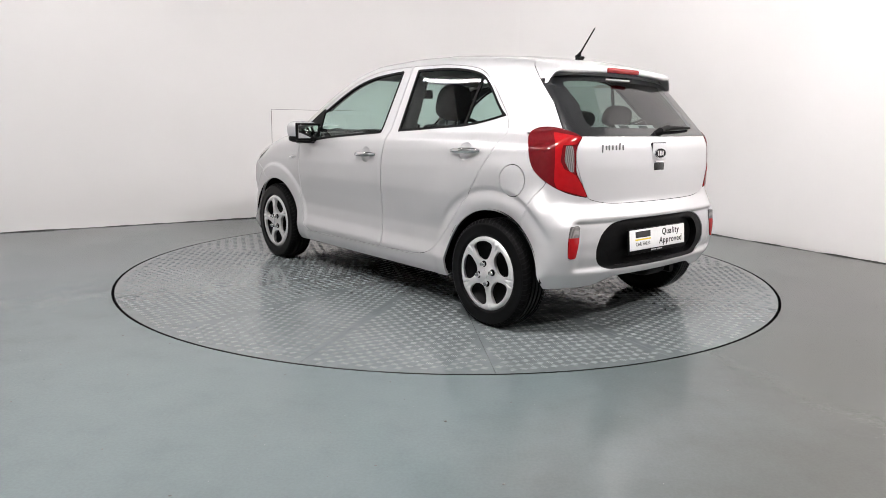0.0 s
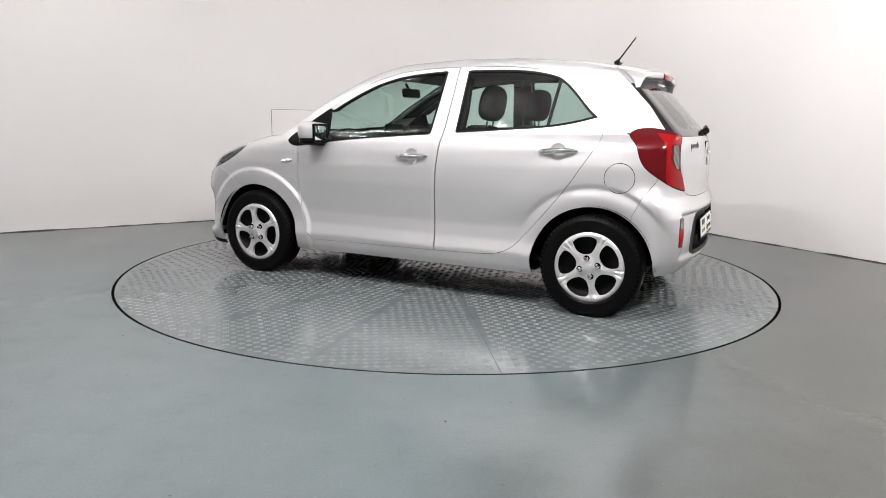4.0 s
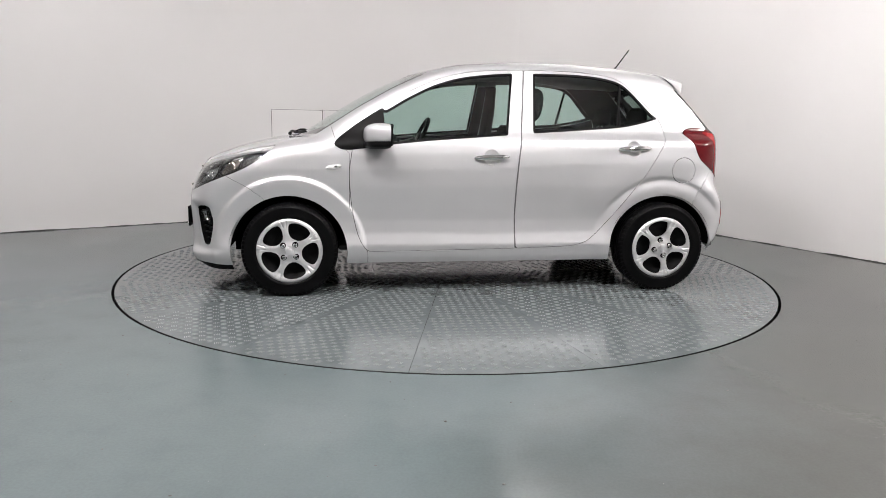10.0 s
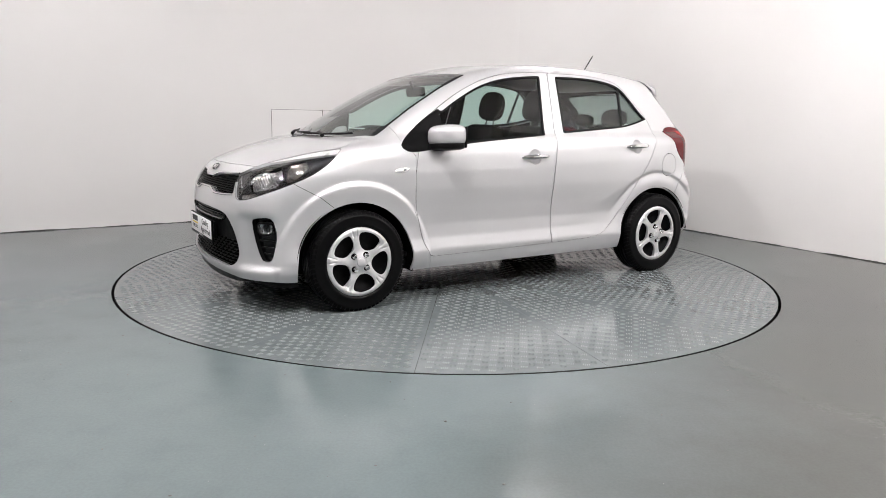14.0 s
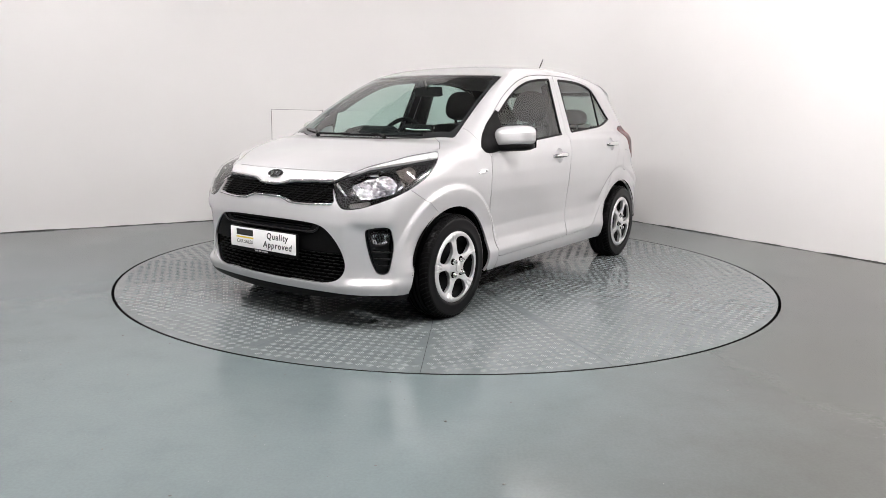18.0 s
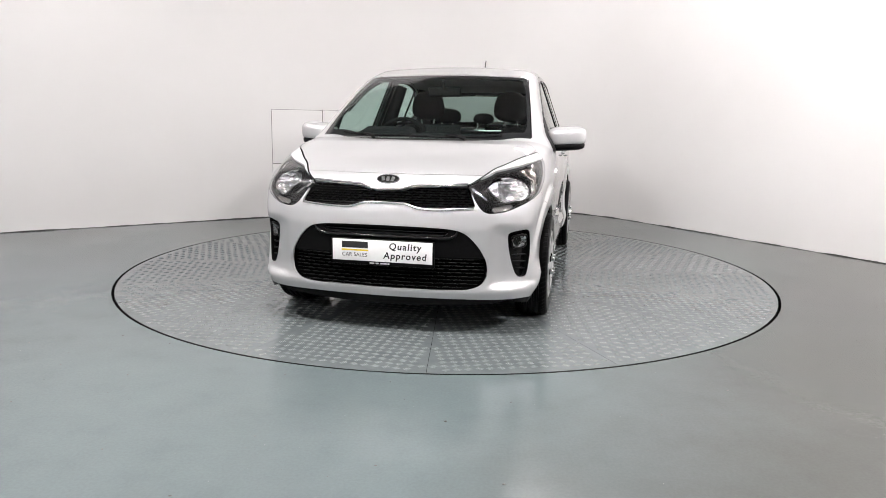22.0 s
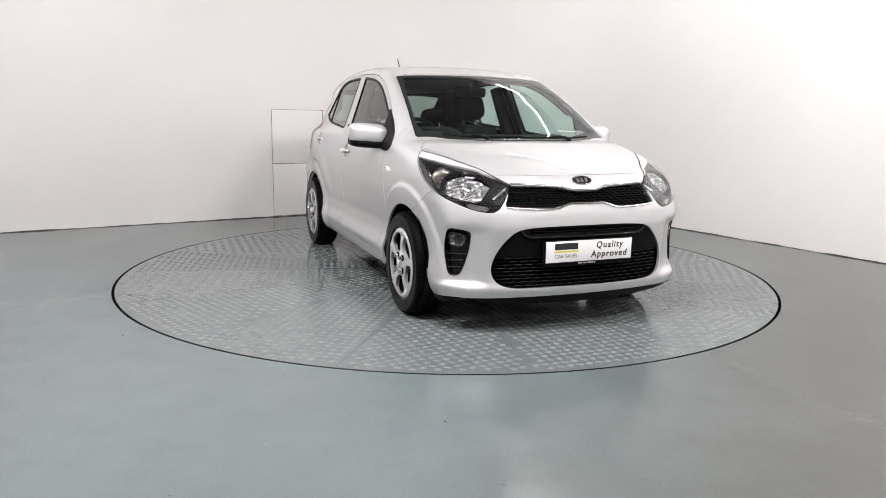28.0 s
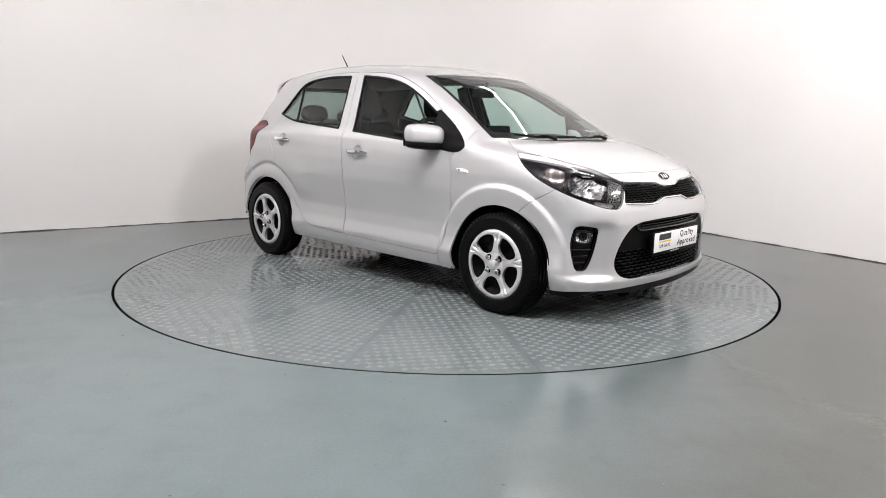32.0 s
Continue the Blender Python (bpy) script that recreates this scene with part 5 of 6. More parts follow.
q, g = at_front([(0.0, 0.788)])
oval_badge(q[0], g[0], 0.115, 0.054, car)
q, g = at_back([(0.0, 0.930)])
pocket_z = 0.905
car_part("handle_joint", box(0.010, 0.133, 0.163, (q[0][0] + 0.005, 0.0, pocket_z), 0.008, 3), M_GAP, "dark joint round the handle plate", panel_gate)
car_part("handle_plate", box(0.014, 0.125, 0.155, (q[0][0] + 0.003, 0.0, pocket_z), 0.005, 3), M_PAINT, "", panel_gate)
car_part("handle_pocket", box(0.010, 0.098, 0.040, (q[0][0] - 0.001, 0.0, pocket_z - 0.046), 0.004), M_GLOSSBLACK, "dark pull handle", panel_gate)
car_part("handle_lip", box(0.014, 0.090, 0.012, (q[0][0] - 0.006, 0.0, pocket_z - 0.020), 0.004), M_CHROME, "", panel_gate)
oval_badge(q[0] + np.array((-0.004, 0, 0)), g[0], 0.098, 0.052, car)
# model name as plain chrome bars
for k, (y, h) in enumerate(((0.445, 0.040), (0.420, 0.022), (0.400, 0.026), (0.375, 0.024), (0.350, 0.024), (0.325, 0.036), (0.300, 0.026))):
    q, g = at_back([(y, 0.962)])
    car_part("name_bar", box(0.006, 0.0085, h, (q[0][0] - 0.001, y, 0.962 + (0.006 if k == 5 else -0.006 if k == 0 else 0)), 0.002), M_NAME, "plain chrome bar", panel_gate)

# ---- door mirrors ----
for sd in (1, -1):
    mir = tagged(new("door_mirror"), "silver door mirror on a black foot")
    mir.parent = doors["front_door", sd]
    c = Vector((-0.540, 0.822 * sd, 0.985))

    def shell_of(rx, ry, rz, cut_x, inset=0.0):
        bm = bmesh.new()
        bmesh.ops.create_uvsphere(bm, u_segments=40, v_segments=28, radius=1)
        for v in bm.verts:
            p = [abs(t) ** 0.60 * (1 if t > 0 else -1) for t in v.co]
            v.co = Vector((p[0] * rx * 0.94, p[1] * ry * 0.94, p[2] * rz * 0.94))
            v.co.x = max(v.co.x, cut_x)
            # lower edge climbs outward, front is more rounded
            v.co.z += 0.008 * sd * v.co.y / ry
            if v.co.x > 0:
                v.co.y *= 1 - 0.22 * (v.co.x / rx) ** 2
                v.co.z *= 1 - 0.16 * (v.co.x / rx) ** 2
        return bm

    bm = shell_of(0.088, 0.130, 0.070, -0.058)
    bmesh.ops.transform(bm, matrix=Matrix.Translation(c + Vector((0, 0, 0.010))) @ pose(0, 0, 0, 0, 0, 10 * sd), verts=bm.verts[:])
    car_part("mirror_cap", smooth(bm, 50), M_PAINT, "silver cap", mir)
    bm = shell_of(0.084, 0.127, 0.030, -0.054)
    bmesh.ops.transform(bm, matrix=Matrix.Translation(c + Vector((-0.001, -0.004 * sd, -0.048))) @ pose(0, 0, 0, 0, 0, 10 * sd), verts=bm.verts[:])
    car_part("mirror_base", smooth(bm, 50), M_BLACK, "black lower shell", mir)
    car_part("mirror_frame", box(0.012, 0.214, 0.120, c + Vector((-0.0575, 0, 0.005)), 0.005, 2, pose(0, 0, 0, 0, 0, 10 * sd)), M_BLACK, "black frame", mir)
    car_part("mirror_glass", box(0.006, 0.178, 0.092, c + Vector((-0.0620, 0, 0.006)), 0.0025, 2, pose(0, 0, 0, 0, 0, 10 * sd)), M_MIRROR, "mirror glass", mir)
    car_part("mirror_foot", tube([(-0.56, 0.685 * sd, 0.945), (-0.575, 0.735 * sd, 0.938), (-0.595, 0.79 * sd, 0.942)], [0.030, 0.024, 0.020], 12), M_BLACK, "black foot", mir)
    mir.parent = doors["front_door", sd]

# ---- door handles, side indicators ----
for (name, sd), door in doors.items():
    hx, hz = HANDLES[name]
    q, g = at_side([(hx + dx, hz + 0.004 * dx / -0.11) for dx in (0.108, 0.09, 0.05, 0.0, -0.05, -0.09, -0.112)], sd)
    lift = [0.002, 0.014, 0.024, 0.027, 0.024, 0.014, 0.002]
    bm = tube([Vector(a + b * l) for a, b, l in zip(q, g, lift)], [0.006, 0.0135, 0.0165, 0.0170, 0.0165, 0.0135, 0.006], 12)
    car_part("door_handle", bm, M_CHROME, "chrome door handle", door)
for sd in (1, -1):
    q, g = at_side([(-0.228, 0.790), (-0.245, 0.795), (-0.275, 0.798), (-0.300, 0.802), (-0.320, 0.806)], sd)
    car_part("side_indicator", tube([Vector(a + b * 0.001) for a, b in zip(q, g)], [0.003, 0.010, 0.013, 0.011, 0.004], 10), M_WHITE, "clear side indicator lens")
    q, g = at_side([(-0.280, 0.799), (-0.295, 0.801)], sd)
    car_part("indicator_bulb", tube([Vector(a + b * 0.009) for a, b in zip(q, g)], 0.006, 8), M_CHROME, "")

# ---- aerial, wipers, high brake light ----
q, g = at_top([(-2.285, 0.0)])
car_part("aerial_base", tube([(-2.315, 0, q[0][2] - 0.004), (-2.300, 0, q[0][2] + 0.018), (-2.315, 0, q[0][2] + 0.032)], [0.030, 0.020, 0.009], 14), M_BLACK, "black aerial foot")
car_part("aerial", tube([(-2.310, 0, q[0][2] + 0.025), (-2.412, 0, 1.612)], [0.0052, 0.0038], 8), M_BLACK, "black rod aerial")
for pts, arm in ((((-0.108, 0.47), (-0.020, 0.24), (0.008, -0.04)), (0.012, 0.28)), (((-0.020, -0.02), (-0.040, -0.28), (-0.130, -0.49)), (0.010, -0.26))):
    line = curve_through(pts, 8, False)
    q, g = at_top([tuple(p) for p in line])
    car_part("wiper", tube([Vector(a + b * 0.016) for a, b in zip(q, g)], 0.0065, 6), M_BLACK, "black wiper blade")
    q2, g2 = at_top([arm, tuple((np.array(arm) + line[10]) / 2), tuple(line[10])])
    car_part("wiper_arm", tube([Vector(a + b * k) for a, b, k in zip(q2, g2, (0.012, 0.026, 0.024))], [0.012, 0.008, 0.006], 8), M_BLACK, "black wiper arm")
q, g = at_back([(-0.10, 1.045), (-0.18, 1.050), (-0.30, 1.052), (-0.40, 1.056)])
car_part("rear_wiper", tube([Vector(a + b * k) for a, b, k in zip(q, g, (0.016, 0.020, 0.016, 0.010))], [0.013, 0.012, 0.009, 0.007], 8), M_BLACK, "black rear wiper", panel_gate)
q, g = at_back([(-0.02, 1.032)])
q1, g1 = at_back([(-0.12, 1.050)])
car_part("wiper_boss", tube([Vector(q[0]), Vector(q[0] + g[0] * 0.022), Vector(q1[0] + g1[0] * 0.026)], [0.022, 0.020, 0.013], 12), M_BLACK, "black wiper boss", panel_gate)
bm = box(0.026, 0.285, 0.038, (-2.618, 0, 1.361), 0.010, 3)
for v in bm.verts:
    v.co.z += 0.010 * (abs(v.co.y) > 0.12) * (v.co.z < 1.36) - 0.11 * v.co.y ** 2
car_part("brake_light", smooth(bm, 40), M_RED, "red high brake light", panel_gate)
q, g = at_back([(0.10 - 0.018 * k, 1.318) for k in range(13)])
car_part("sticker_line", strand((q, g), -0.001, 0.005, 4), M_WHITE, "white sticker strip", panel_gate)

# ---- wheels ----


def hubcap_sheet(holes_at):
    """A domed silver cover with five openings."""
    nr, na = 46, 280
    r = np.linspace(0.004, 0.205, nr)
    ang = np.linspace(0, 2 * math.pi, na, endpoint=False)
    R, A = np.meshgrid(r, ang, indexing="ij")
    q = R / 0.2
    # spokes stand proud of the rim's dish; a raised middle
    H = 0.010 + 0.020 * np.clip(1 - (q / 0.36) ** 2, 0, 1) ** 2 + 0.010 * np.exp(-((q - 0.91) / 0.09) ** 2) - 0.004 * np.clip((q - 0.95) / 0.05, 0, 1) ** 2
    k = 2 * math.pi / 5
    off = (A - holes_at + k / 2) % k - k / 2
    spoke = np.exp(-((np.abs(off) - k / 2) * R / 0.030) ** 2)
    H = H + 0.010 * spoke * np.clip(1 - np.abs(q - 0.55) / 0.5, 0, 1)
    # the forked grooves near each spoke's end
    g = (np.abs(np.abs(off) - k / 2) * R - 0.008 - 0.010 * np.clip((q - 0.72) / 0.25, 0, 1))
    H = H - 0.007 * np.exp(-(g / 0.0030) ** 2) * np.clip((q - 0.70) / 0.06, 0, 1) * np.clip((0.99 - q) / 0.03, 0, 1)
    X, Z = R * np.cos(A), R * np.sin(A)
    v = np.stack([X.ravel(), H.ravel(), Z.ravel()], 1)
    i = np.arange(nr * na).reshape(nr, na)
    j = np.roll(i, -1, 1)
    a, b, c, d = i[:-1].ravel(), i[1:].ravel(), j[1:].ravel(), j[:-1].ravel()
    t = np.concatenate([np.stack([a, c, b], 1), np.stack([a, d, c], 1)])
    fn = np.cross(v[t[:, 1]] - v[t[:, 0]], v[t[:, 2]] - v[t[:, 0]])
    n = np.zeros_like(v)
    for m in range(3):
        np.add.at(n, t[:, m], fn)
    n /= np.linalg.norm(n, axis=1)[:, None] + 1e-12
    if n[:, 1].mean() < 0:
        n, t = -n, t[:, ::-1]
    s = Surf(v, n, t)
    hole = rounded([(0.073, 0.022), (0.104, 0.056), (0.150, 0.074), (0.172, 0.038), (0.176, 0.0), (0.172, -0.038), (0.150, -0.074), (0.104, -0.056), (0.073, -0.022)], [0.022, 0.03, 0.026, 0.03, 0.03, 0.03, 0.026, 0.03, 0.022], 6)
    for m in range(5):
        a0 = holes_at + m * k
        u = s.v[:, 0] * math.cos(a0) + s.v[:, 2] * math.sin(a0)
        w = -s.v[:, 0] * math.sin(a0) + s.v[:, 2] * math.cos(a0)
        gone, s = cut(s, inside(hole, u, w))
    return rimmed(s, 0.022)


def tyre_mesh():
    prof = [(0.192, -0.075), (0.215, -0.086), (0.245, -0.090), (0.268, -0.086), (0.281, -0.078), (0.2875, -0.066)]
    for g in (-0.042, -0.014, 0.014, 0.042):
        prof += [(0.2905, g - 0.0050), (0.2835, g - 0.0035), (0.2835, g + 0.0035), (0.2905, g + 0.0050)]
    prof += [(0.2875, 0.066), (0.281, 0.078), (0.268, 0.086), (0.262, 0.0885), (0.259, 0.0882), (0.245, 0.090), (0.222, 0.088), (0.218, 0.0895), (0.206, 0.087), (0.199, 0.080), (0.192, 0.070)]
    return lathe(prof, 96)


def tread_blocks():
    """Shoulder blocks with sipes between them, on both edges of the tread."""
    v, f = [], []
    n = 64
    for i in range(n):
        for side in (1, -1):
            a0, a1 = 2 * math.pi * i / n, 2 * math.pi * (i + 0.74) / n
            b = len(v)
            for a in (a0, a1):
                sk = 0.4 * (2 * math.pi / n)
                for r, y, s in ((0.2925, 0.048, 0), (0.2900, 0.066, sk), (0.2835, 0.0785, sk * 1.4), (0.270, 0.086, sk * 1.5)):
                    v.append((r * math.cos(a + s), y * side, r * math.sin(a + s)))
            for k in range(3):
                q = (b + k, b + k + 1, b + 5 + k, b + 4 + k)
                f.append(q if side < 0 else q[::-1])
            for q in ((b, b + 1, b + 2, b + 3), (b + 4, b + 7, b + 6, b + 5)):
                f.append(q)
    me = bpy.data.meshes.new("tread")
    me.from_pydata(v, [], f)
    me.materials.append(M_TREAD)
    return me


tyre_data = tread_data_w = disc_data = None
for wx, sd, holes, nuts in ((0.0, 1, 115, 42), (0.0, -1, 60, 48), (-2.39, 1, 150, 75), (-2.39, -1, 40, 20)):
    w = tagged(new("wheel"), "black tyre with a five-spoke silver hubcap")
    w.parent = car
    # local y points out of the car
    w.matrix_basis = SHIFT @ pose(wx - 0.004, 0.702 * sd, 0.287, 0, 0, 0 if sd > 0 else 180)
    if tyre_data is None:
        tyre_data = part("tyre", tyre_mesh(), M_RUBBER, w, "black rubber tyre").data
        tread_data_w = tread_blocks()
        disc_data = part("steel_rim", lathe([(0.0, 0.030), (0.06, 0.032), (0.10, 0.020), (0.150, 0.028), (0.180, 0.050), (0.192, 0.072), (0.197, 0.072), (0.197, -0.05), (0.05, -0.05)], 64), M_BLACK, w, "black steel rim").data
    else:
        for nm, dt, lab in (("tyre", tyre_data, "black rubber tyre"), ("steel_rim", disc_data, "black steel rim")):
            ob = new(nm, dt)
            ob.parent = w
            tagged(ob, lab)
    ob = new("tread", tread_data_w)
    ob.parent = w
    tagged(ob, kind="stuff")
    cap = part("hubcap", hubcap_sheet(radians(holes)), M_ALLOY, w, "silver five-spoke hubcap")
    cap.location = (0, 0.069, 0)
    for k in range(4):
        a = radians(nuts + 90 * k)
        ob = part("wheel_nut", lathe([(0.0, 0.022), (0.008, 0.021), (0.0125, 0.014), (0.0135, 0.002), (0.0135, -0.006)], 16), M_CHROME, w, "chrome wheel nut")
        ob.location = (0.052 * math.cos(a), 0.091, 0.052 * math.sin(a))
        ob = part("nut_seat", lathe([(0.013, 0.001), (0.017, 0.0015), (0.0185, -0.004)], 16), M_GAP, w)
        ob.location = (0.052 * math.cos(a), 0.0905, 0.052 * math.sin(a))
    ob = part("centre_cap", lathe([(0.0, 0.006), (0.018, 0.0055), (0.024, 0.003), (0.026, -0.003)], 32), M_ALLOY, w)
    ob.location = (0, 0.098, 0)


# ---- cabin ----


def pad(sx, sy, sz, m, round_=0.04, squash=0.0):
    """A stuffed cushion: a rounded block, narrower towards its top by squash."""
    bm = bmesh.new()
    bmesh.ops.create_cube(bm, size=1, matrix=Matrix.Diagonal((sx, sy, sz, 1)))
    bmesh.ops.bevel(bm, geom=bm.edges[:], offset=round_, segments=4, profile=0.55, affect="EDGES")
    for v in bm.verts:
        v.co.y *= 1 - squash * (v.co.z / sz + 0.5)
    bmesh.ops.transform(bm, matrix=m, verts=bm.verts[:])
    return smooth(bm, 60)


def seat(x, y, wide, high, tilt, name="front_seat"):
    back = car_part(name, pad(0.13, wide, high, pose(x + 0.02, y, 0.50 + high / 2, 0, -tilt, 0), 0.05, 0.18), M_CLOTH, "dark cloth car seat")
    car_part("cushion", pad(0.52, wide, 0.16, pose(x + 0.28, y, 0.46, 0, -6, 0), 0.05), M_CLOTH, "", back)
    return back


def headrest(x, y, z, wide, high, thick, owner):
    """A rounded cushion, fuller in the middle, on two steel posts."""
    bm = bmesh.new()
    bmesh.ops.create_uvsphere(bm, u_segments=28, v_segments=18, radius=1)
    for v in bm.verts:
        q = [abs(t) ** 0.72 * (1 if t > 0 else -1) for t in v.co]
        v.co = Vector((q[0] * thick * 0.56, q[1] * wide * 0.54 * (1 - 0.10 * q[2]), q[2] * high * 0.54))
    bmesh.ops.transform(bm, matrix=pose(x, y, z, 0, -10, 0), verts=bm.verts[:])
    car_part("headrest", smooth(bm, 60), M_CLOTH, "dark cloth headrest", owner)
    for k in (-1, 1):
        car_part("headrest_post", tube([(x + 0.012, y + k * 0.05, z - high * 0.42), (x + 0.03, y + k * 0.05, z - high / 2 - 0.09)], 0.0065), M_CHROME, "steel headrest post", owner)


s = seat(-1.58, -0.345, 0.46, 0.56, 15)
headrest(-1.68, -0.345, 1.200, 0.24, 0.21, 0.12, s)
s = seat(-1.50, 0.335, 0.46, 0.56, 15)
headrest(-1.60, 0.335, 1.195, 0.24, 0.21, 0.12, s)
bench = car_part("rear_seat", pad(0.14, 1.16, 0.50, pose(-2.26, 0, 0.74, 0, -14, 0), 0.05), M_CLOTH, "dark cloth rear bench")
car_part("cushion", pad(0.50, 1.16, 0.16, pose(-2.02, 0, 0.48, 0, -5, 0), 0.05), M_CLOTH, "", bench)
headrest(-2.36, -0.33, 1.125, 0.23, 0.12, 0.08, bench)
headrest(-2.36, 0.33, 1.125, 0.23, 0.12, 0.08, bench)
headrest(-2.36, 0.0, 1.105, 0.17, 0.085, 0.07, bench)

# dashboard with an instrument hood, steering wheel on the right
dash = car_part("dashboard", pad(0.50, 1.26, 0.24, pose(-0.44, 0, 0.865, 0, 5, 0), 0.07), M_TRIM, "dark grey dashboard")
car_part("instrument_hood", pad(0.20, 0.36, 0.10, pose(-0.60, -0.36, 0.980, 0, 10, 0), 0.045), M_TRIM, "", dash)
car_part("screen_pod", pad(0.03, 0.24, 0.14, pose(-0.66, 0.0, 0.985, 0, -10, 0), 0.012), M_BLACK, "black display", dash)
car_part("air_vent", pad(0.05, 0.12, 0.07, pose(-0.665, 0.50, 0.93, 0, 0, 0), 0.015), M_GLOSSBLACK, "", dash)
car_part("air_vent", pad(0.05, 0.12, 0.07, pose(-0.665, -0.58, 0.93, 0, 0, 0), 0.015), M_GLOSSBLACK, "", dash)
tilt = pose(-0.90, -0.355, 0.925, 0, -26, 0)
ring = [tilt @ Vector((0, 0.183 * math.cos(a), 0.183 * math.sin(a))) for a in np.linspace(0, 2 * math.pi, 48, endpoint=False)]
wheel_ = car_part("steering_wheel", tube(ring, 0.0155, 10, True), M_BLACK, "black steering wheel")
car_part("wheel_hub", pad(0.05, 0.15, 0.13, tilt, 0.024), M_BLACK, "", wheel_)
for a in (0, 180, 250, 290):
    r = radians(a)
    car_part("spoke", tube([tilt @ Vector((0, 0.05 * math.cos(r), 0.05 * math.sin(r))), tilt @ Vector((0, 0.178 * math.cos(r), 0.178 * math.sin(r)))], 0.014, 8), M_BLACK, "", wheel_)
car_part("column", tube([(-0.88, -0.355, 0.92), (-0.60, -0.355, 0.84)], 0.035, 12), M_BLACK, "", wheel_)
mirror_in = car_part("rear_view_mirror", pad(0.035, 0.23, 0.065, pose(-0.80, -0.02, 1.275, 0, 8, 0), 0.016), M_BLACK, "black rear-view mirror")
car_part("mirror_stem", tube([(-0.785, -0.02, 1.29), (-0.755, -0.02, 1.345)], 0.011, 8), M_BLACK, "", mirror_in)
for sd in (1, -1):
    car_part("sun_visor", pad(0.15, 0.40, 0.018, pose(-0.90, 0.29 * sd, 1.385, 0, 14, 0), 0.008), M_LINING, "light grey sun visor")
    # inner door cards and the pillars between the doors
    car_part("pillar_trim", tube([(-1.50, 0.515 * sd, 1.34), (-1.50, 0.585 * sd, 1.15), (-1.48, 0.645 * sd, 0.95), (-1.47, 0.66 * sd, 0.50)], [0.04, 0.045, 0.05, 0.055], 10), M_TRIM, "dark grey pillar trim")
    car_part("belt", tube([(-1.50, 0.52 * sd, 1.30), (-1.46, 0.58 * sd, 0.95), (-1.45, 0.64 * sd, 0.50)], 0.010, 6), M_CLOTH, "black seat belt")
car_part("cabin_floor", box(2.4, 1.36, 0.03, (-1.5, 0, 0.285), 0.01), M_TRIM, "dark carpeted floor")
car_part("bulkhead", box(0.03, 1.30, 0.64, (-0.17, 0, 0.60), 0.01), M_GAP, "dark bulkhead")
car_part("boot_floor", box(0.55, 1.05, 0.03, (-2.55, 0, 0.62), 0.01), M_TRIM, "dark boot floor")
car_part("parcel_shelf", box(0.34, 1.10, 0.02, (-2.52, 0, 0.985), 0.008), M_TRIM, "dark parcel shelf")
# dealer's stickers in the back window
for y, z, w, h, mat in ((0.20, 1.062, 0.17, 0.050, M_WHITE), (0.04, 1.062, 0.16, 0.050, M_WHITE)):
    q, g = at_back([(y, z)])
    n = Vector(g[0]).normalized()
    r = Vector((0, 0, 1)).cross(n).normalized()
    u = n.cross(r)
    base = Vector(q[0]) - n * 0.006
    m = Matrix(((r.x, u.x, n.x, base.x), (r.y, u.y, n.y, base.y), (r.z, u.z, n.z, base.z), (0, 0, 0, 1)))
    bm = box(w, h, 0.0008)
    bmesh.ops.transform(bm, matrix=m, verts=bm.verts[:])
    st = car_part("sticker", bm, mat, "white window sticker", panel_gate)
    for k, (dx, dy, bw, bh) in enumerate(((-0.02, 0.010, 0.075, 0.018), (0.0, -0.014, 0.12, 0.006))):
        bm = box(bw, bh, 0.0006, (dx, dy, 0.0008))
        bmesh.ops.transform(bm, matrix=m, verts=bm.verts[:])
        car_part("sticker_bar", bm, M_INK, "plain dark bar", panel_gate)
q, g = at_top([(-0.155, 0.30), (-0.155, 0.34), (-0.16, 0.38), (-0.17, 0.42), (-0.18, 0.46)])
car_part("screen_sticker", strand((q, g), 0.006, 0.004, 4), M_WHITE, "small white sticker strip", part_screen)

# ---- under the car ----
car_part("exhaust", tube([(-2.0, -0.30, 0.24), (-2.55, -0.32, 0.25), (-2.80, -0.34, 0.25)], 0.028, 10), M_BLACK, "dark exhaust pipe")
car_part("silencer", pad(0.34, 0.24, 0.14, pose(-2.62, -0.20, 0.29), 0.05), M_BLACK, "dark silencer box")
car_part("rear_axle", tube([(-2.39, -0.62, 0.27), (-2.39, 0.62, 0.27)], 0.045, 10), M_BLACK, "dark rear axle beam")
car_part("front_subframe", pad(0.4, 0.9, 0.10, pose(0.10, 0, 0.215), 0.03), M_BLACK, "dark subframe")
car_part("chassis_floor", box(1.70, 1.34, 0.05, (-1.20, 0, 0.232), 0.02), M_BLACK, "dark chassis floor")

# ---- specks on the floor ----
rng = random.Random(4)


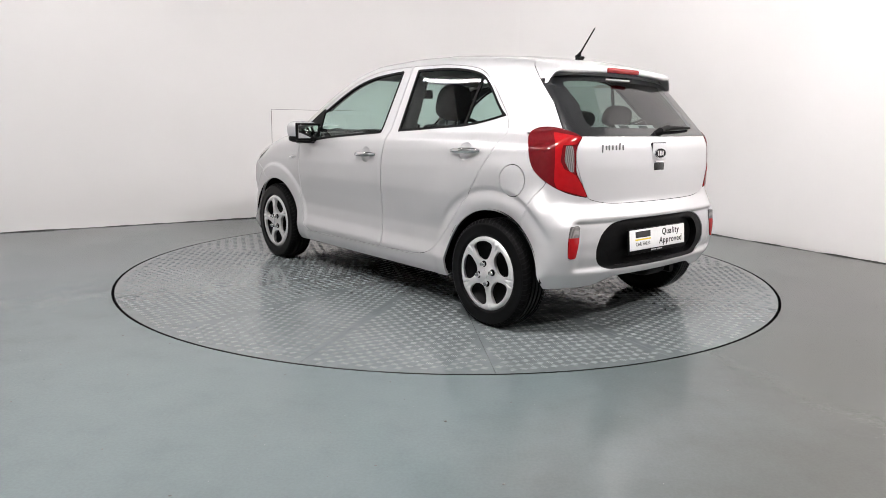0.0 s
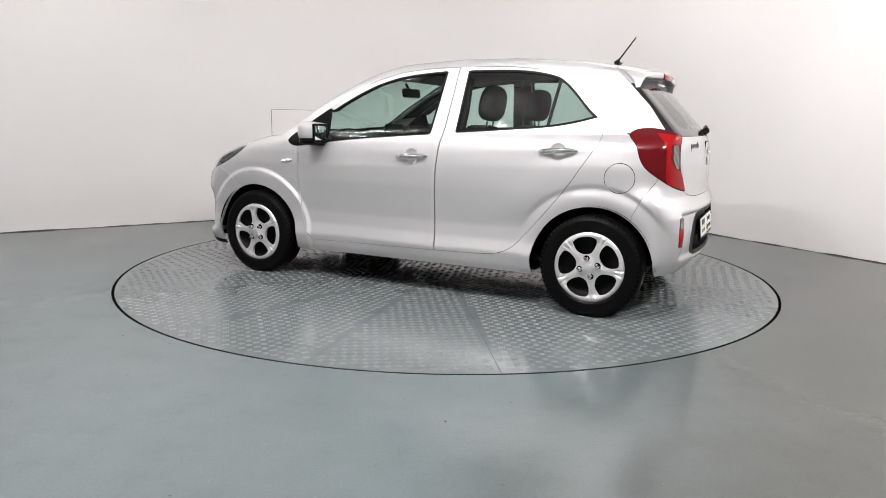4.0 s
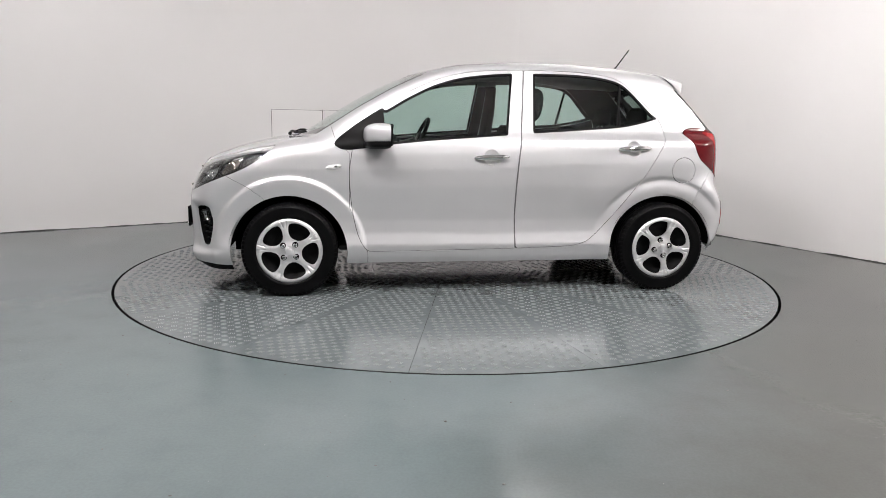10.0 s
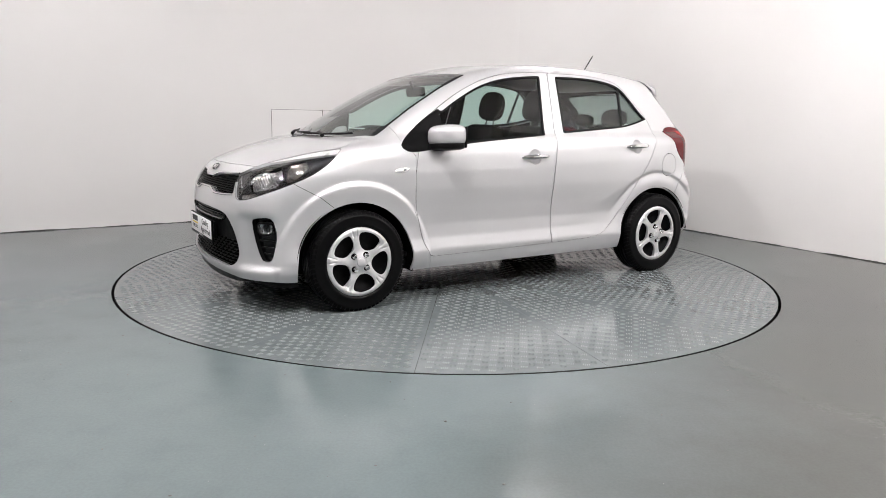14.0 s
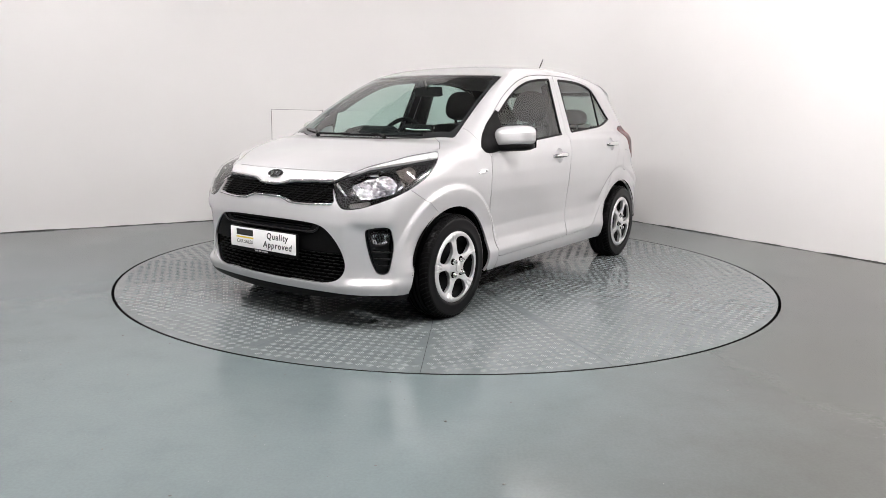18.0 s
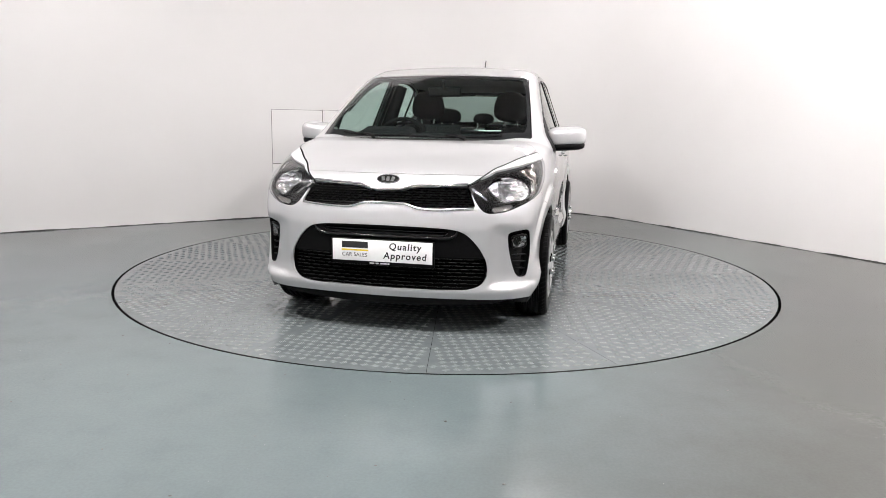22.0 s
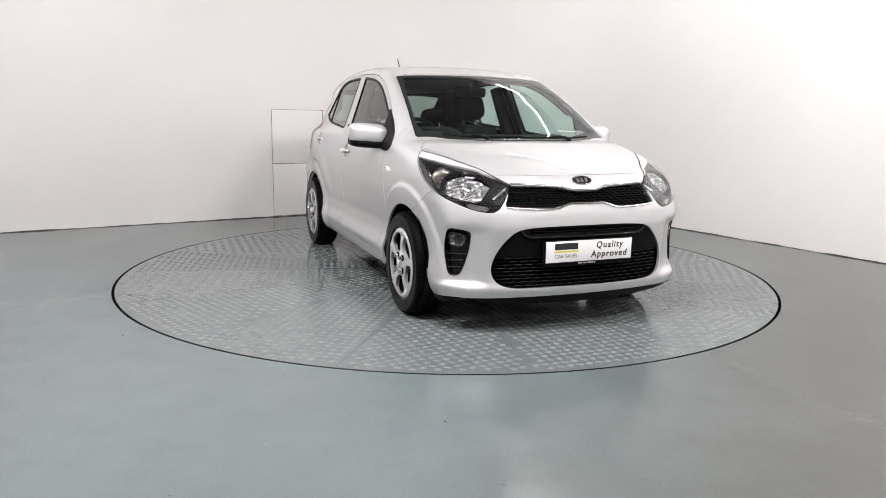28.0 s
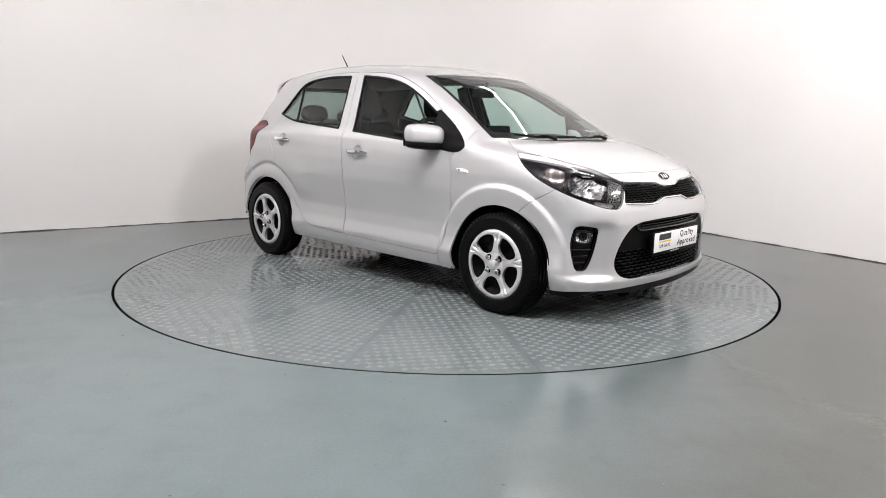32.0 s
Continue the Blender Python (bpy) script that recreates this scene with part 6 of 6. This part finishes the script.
def fleck(x, y, r, mat):
    bm = bmesh.new()
    bmesh.ops.create_icosphere(bm, subdivisions=1, radius=r)
    for v in bm.verts:
        v.co *= rng.uniform(0.6, 1.25)
        v.co.z = max(v.co.z * 0.45, -r * 0.1)
    bmesh.ops.transform(bm, matrix=pose(x, y, r * 0.1, 0, 0, rng.uniform(0, 180)), verts=bm.verts[:])
    return bm


# the one dark crumb in front of the turntable
d = tagged(part("crumb", fleck(0.019, 2.405, 0.0075, M_INK), plain("crumb_dirt", (0.03, 0.028, 0.025), 0.9), None), "small dark crumb of dirt on the floor", "crumb")
grit = bmesh.new()
for _ in range(300):
    x, y = rng.uniform(-3.2, 3.2), rng.uniform(1.2, 7.0)
    if (x - TX) ** 2 + (y - TY) ** 2 < (TR + 0.06) ** 2:
        continue
    bm = fleck(x, y, 0.0016 + 0.0036 * rng.random() ** 2.5, M_INK)
    me = bpy.data.meshes.new("tmp")
    bm.to_mesh(me)
    bm.free()
    grit.from_mesh(me)
    bpy.data.meshes.remove(me)
for _ in range(46):
    x, y = rng.uniform(-2.8, 2.8), rng.uniform(1.5, 6.5)
    if (x - TX) ** 2 + (y - TY) ** 2 < (TR + 0.06) ** 2:
        continue
    bm = fleck(x, y, rng.uniform(0.0035, 0.0062), M_INK)
    me = bpy.data.meshes.new("tmp")
    bm.to_mesh(me)
    bm.free()
    grit.from_mesh(me)
    bpy.data.meshes.remove(me)
specks = bmesh.new()
for _ in range(90):
    r, a = TR * 0.97 * math.sqrt(rng.random()), rng.uniform(0, 2 * math.pi)
    bm = fleck(r * math.cos(a), r * math.sin(a), rng.uniform(0.002, 0.0055), M_INK)
    me = bpy.data.meshes.new("tmp")
    bm.to_mesh(me)
    bm.free()
    specks.from_mesh(me)
    bpy.data.meshes.remove(me)
tagged(part("dirt_specks", specks, plain("deck_dirt", (0.035, 0.034, 0.032), 0.9, var=0.5, scale=4), turntable), "dark specks of dirt", kind="stuff")
tagged(part("grit", grit, plain("grit", (0.06, 0.06, 0.058), 0.9, var=0.6, scale=3), None), "scattered dark grit on the floor", "grit", kind="stuff")


def motions():
    rows = []
    for i in range(129):
        t = i / 4
        rows.append((t, pose(TX, TY, 0, 0, 0, HEAD0 + RATE * t)))
    walk(car, rows)
    walk(turntable, rows)


motions()
